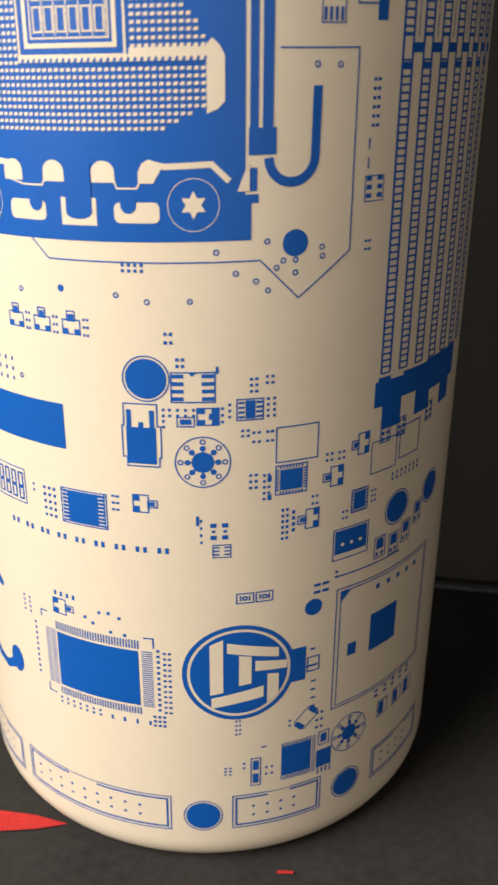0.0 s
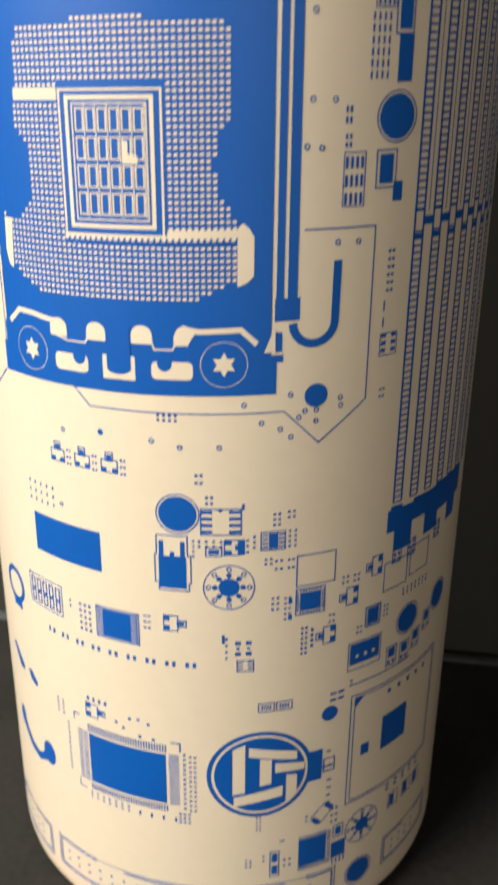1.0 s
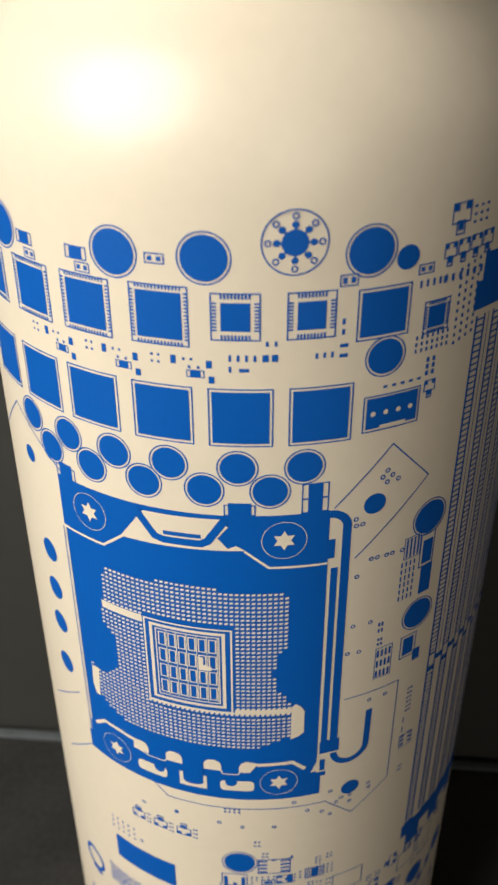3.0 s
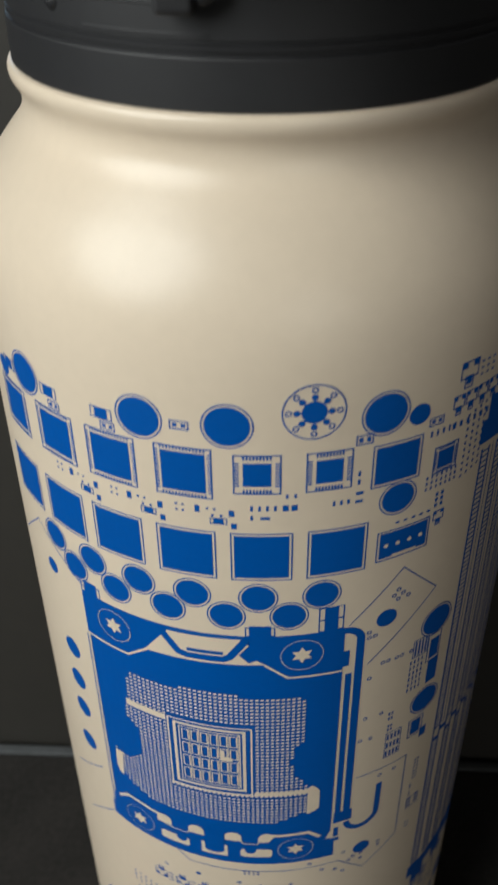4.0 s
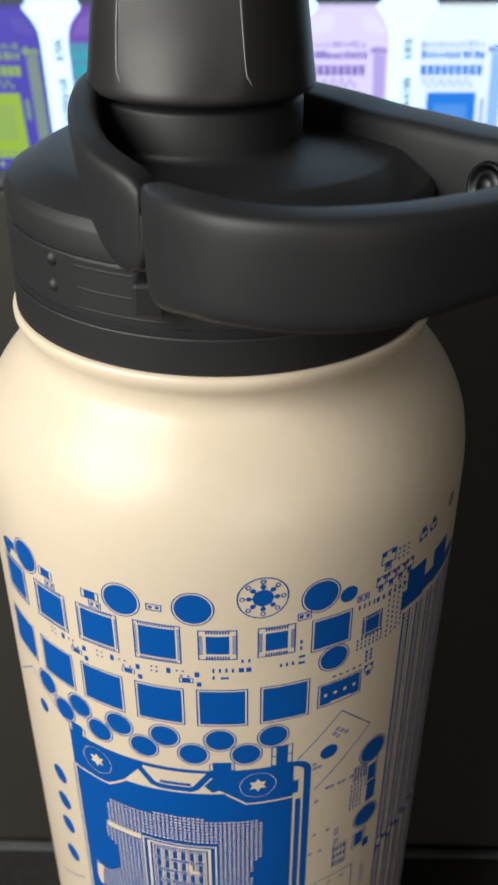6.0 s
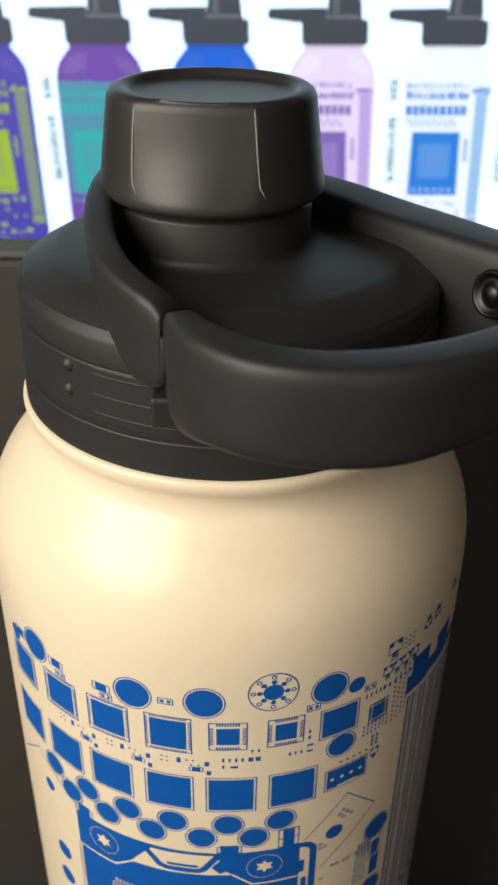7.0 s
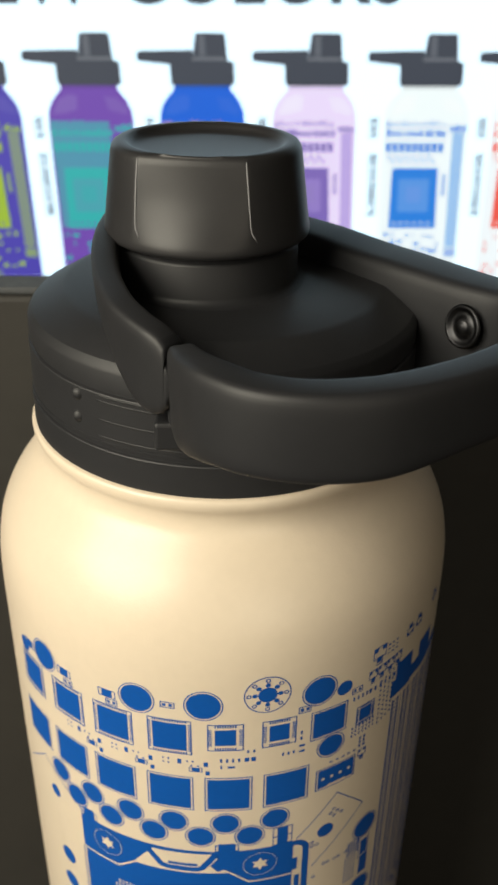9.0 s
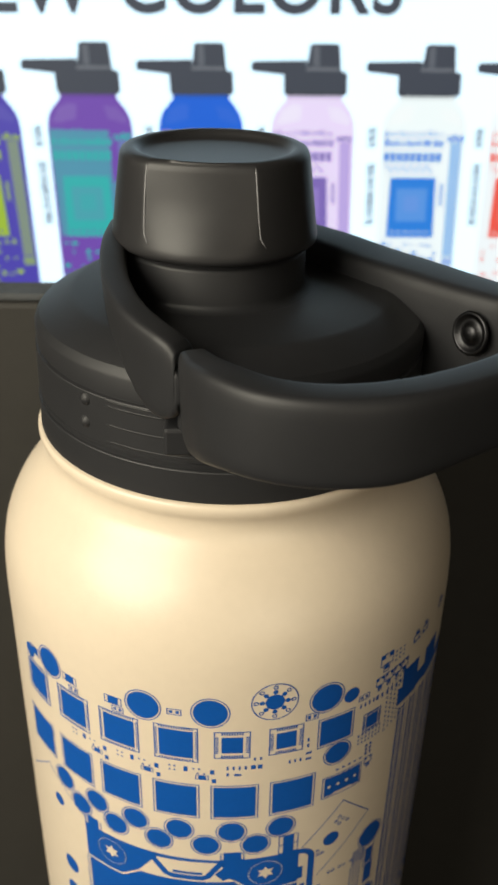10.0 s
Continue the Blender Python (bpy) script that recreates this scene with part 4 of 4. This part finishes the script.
def soft_box(x0, z0, x1, z1, r):
    """A box with cut corners."""
    return [(x0 + r, z0), (x1 - r, z0), (x1 - r * 0.3, z0 + r * 0.3), (x1, z0 + r), (x1, z1 - r), (x1 - r * 0.3, z1 - r * 0.3), (x1 - r, z1), (x0 + r, z1),
            (x0 + r * 0.3, z1 - r * 0.3), (x0, z1 - r), (x0, z0 + r), (x0 + r * 0.3, z0 + r * 0.3)]


LIT = {}


def lit(colour, lift=0.0, towards=(1.0, 1.0, 1.0)):
    """A screen colour, blended towards another."""
    c = tuple(round(a * (1 - lift) + b * lift, 3) for a, b in zip(colour, towards))
    if c not in LIT:
        LIT[c] = glow("lit_colour", c, 1.25)
    return LIT[c]


def pictured_bottle(c, body_c, print_c, side_c, sheen=0.25, ground=0.0):
    """A bottle shown on the page, its loop to the left; c is the lid collar's middle. ground: how far the print's colour covers the body behind the print."""
    B, P, S, Q = lit(body_c), lit(print_c), lit(side_c), lit(print_c, 0.35, body_c)
    mm = lambda pts: [(x / 1000, z / 1000) for x, z in pts]
    polys = [(B, mm([(-14, 247), (-14.2, 243.5), (-17, 240.5), (-20, 237), (-22, 232.5), (-22.8, 227), (-24.6, 140), (21.5, 140), (22.6, 227), (22.2, 232.5), (20.4, 237), (18, 240.5), (15.6, 243.5), (15.4, 247)][::-1])),
             (lit(body_c, sheen), mm([(-16, 238.5), (-10, 241), (-6, 240), (-7, 233), (-15, 231), (-20, 231)])), (lit(body_c, sheen * 0.8), mm([(8, 240), (15, 239), (20.5, 233), (19, 230.5), (10, 233)])),
             (lit(body_c, 0.22, (0.0, 0.0, 0.02)), mm([(-14, 246.6), (15.4, 246.6), (15.8, 243.8), (-14.4, 243.8)][::-1]))]
    if ground:
        polys.append((lit(body_c, ground, print_c), mm(box2(-22.4, 169, 9.5, 227))))
    # lid, spout and loop
    polys += [(DARK, mm(soft_box(-15.5, 245.4, 18.0, 257.5, 1.6))), (DARK, mm([(-3.6, 257), (14.8, 257), (13.9, 269.8), (12.9, 271), (-0.6, 271), (-1.7, 269.8)])),
              (DARK, mm([(-32.6, 258.2), (-31.4, 257.4), (-14.5, 255.6), (-3.0, 256.4), (-3.2, 262.9), (-31.0, 262.3), (-32.4, 261.4)])),
              (lit((0.060, 0.070, 0.10), 0.10), mm([(-4, 257.8), (14, 257.8), (13.8, 259.4), (-3.4, 259.4)])), (lit((0.060, 0.070, 0.10), 0.06), mm(box2(0.0, 260, 3.4, 270)))]
    rng = random.Random(round(c * 1000) + 500)
    u = lambda a, b: a + (b - a) * rng.random()
    # upper parts, chip row, choke row and the zigzag of capacitors
    for i in range(11):
        x = -21.6 + i * 3.0
        polys.append((Q, mm(box2(x, u(224.2, 225.4), x + u(1.2, 2.4), u(226.4, 228.0)))))
        polys.append((P, mm(box2(x + u(0, 0.6), 219.4, x + u(1.7, 2.6), u(222.2, 223.4)))))
    for i in range(9):
        polys.append((P, mm(box2(-21.5 + i * 3.6, 211.4, -18.8 + i * 3.6, 216.4))))
    for i in range(12):
        polys.append((Q, mm(soft_box(-20.6 + i * 2.2, 207.6 - 2.2 * (i % 2), -18.6 + i * 2.2, 209.8 - 2.2 * (i % 2), 0.6))))
    # the socket with its paler contact field
    polys += [(P, mm([(-18.6, 169.2), (8.2, 169.2), (7.8, 203.0), (-17.6, 203.0)])), (lit(print_c, 0.30, side_c), mm(box2(-13.8, 178.5, 3.4, 197.0))), (lit(print_c, 0.12, body_c), mm(box2(-9.5, 184.0, -1.0, 193.0)))]
    for i in range(6):
        polys.append((lit(print_c, 0.5, body_c), mm(box2(-16.4 + i * 3.9, 171.2, -14.6 + i * 3.9, 173.0))))
    # slots along the side and their parts
    polys.append((lit(side_c, 0.25, body_c), mm(box2(14.4, 158, 20.6, 222))))
    for i in range(3):
        polys.append((S, mm(box2(14.6 + i * 2.1, 158, 15.9 + i * 2.1, 222))))
    for i in range(5):
        polys.append((P, mm(box2(12.6 + i * 1.9, 222.4, 14.0 + i * 1.9, u(224.0, 226.4)))))
    polys += [(Q, mm(box2(14.2, 152.5, 20.8, 157.4))), (Q, mm(box2(10.2, u(186, 190), 12.2, 200.0)))]
    # loose parts below
    for j in range(6):
        for i in range(8):
            if rng.random() < 0.5:
                x, z = -22.6 + i * 4.4 + u(0, 1.4), 141.5 + j * 4.4 + u(0, 1.6)
                polys.append((P if rng.random() < 0.5 else Q, mm(box2(x, z, x + u(1.2, 3.8), z + u(1.2, 3.0)))))
    flat("pictured_bottle", polys, screen, 0.0006, c)
    # upright caption beside it, too small to read: plain bars
    caption = []
    z = 229.0
    for k in range(14):
        tall = u(2.0, 3.4)
        if k not in (3, 4):
            caption += [(GREY, mm(box2(-31.2 + u(0, 0.6), z - tall, -25.8 - u(0, 0.8), z - tall * 0.62))), (GREY, mm(box2(-30.6 + u(0, 1.2), z - tall * 0.4, -26.0, z)))]
        z -= 3.8
    tagged(flat("caption_strip", caption, screen, 0.0006, c), kind="stuff")


pictured_bottle(-0.1926, (0.10, 0.30, 0.12), (0.02, 0.12, 0.05), (0.05, 0.16, 0.08))
pictured_bottle(-0.1328, (0.075, 0.055, 0.42), (0.36, 0.50, 0.04), (0.24, 0.30, 0.20), 0.03)
pictured_bottle(-0.0730, (0.17, 0.065, 0.42), (0.04, 0.43, 0.42), (0.15, 0.20, 0.44), 0.05, 0.62)
pictured_bottle(-0.0132, (0.006, 0.12, 0.68), (0.60, 0.32, 0.52), (0.12, 0.18, 0.60), 0.02)
pictured_bottle(0.0471, (0.88, 0.72, 0.98), (0.22, 0.14, 0.48), (0.50, 0.36, 0.76), 0.35)
pictured_bottle(0.1078, (0.96, 1.0, 1.0), (0.03, 0.22, 0.74), (0.30, 0.52, 0.86), 0.9)
pictured_bottle(0.1666, (0.96, 0.98, 1.0), (0.90, 0.10, 0.07), (0.88, 0.34, 0.28), 0.9)

words = bpy.data.curves.new("page_heading", "FONT")
words.body, words.size, words.extrude, words.offset = "NEW COLORS", 0.0342, 0.0, 0.0010
words.space_character = 1.12
words.align_x = "CENTER"
words.materials.append(DARK)
heading = new("page_heading", words)
heading.parent = screen
heading.matrix_basis = pose(-0.031, Y - 0.0016, 0.2858, 90, -0.66, 0)

# ---- red print on the mat ----
def mat_patch(name, pts):
    return mesh_object(name, [(x, y, 0.0004) for x, y in pts], [tuple(range(len(pts)))], RED, mat, "faded red printed stroke")


mat_patch("red_print", [(-0.110, -0.0470), (-0.032, -0.0434), (-0.025, -0.0418), (-0.0195, -0.0397), (-0.026, -0.0386), (-0.033, -0.0386), (-0.110, -0.0400)])
mat_patch("red_print", [(0.0197, -0.0446), (0.0227, -0.0443), (0.0226, -0.0437), (0.0199, -0.0439)])
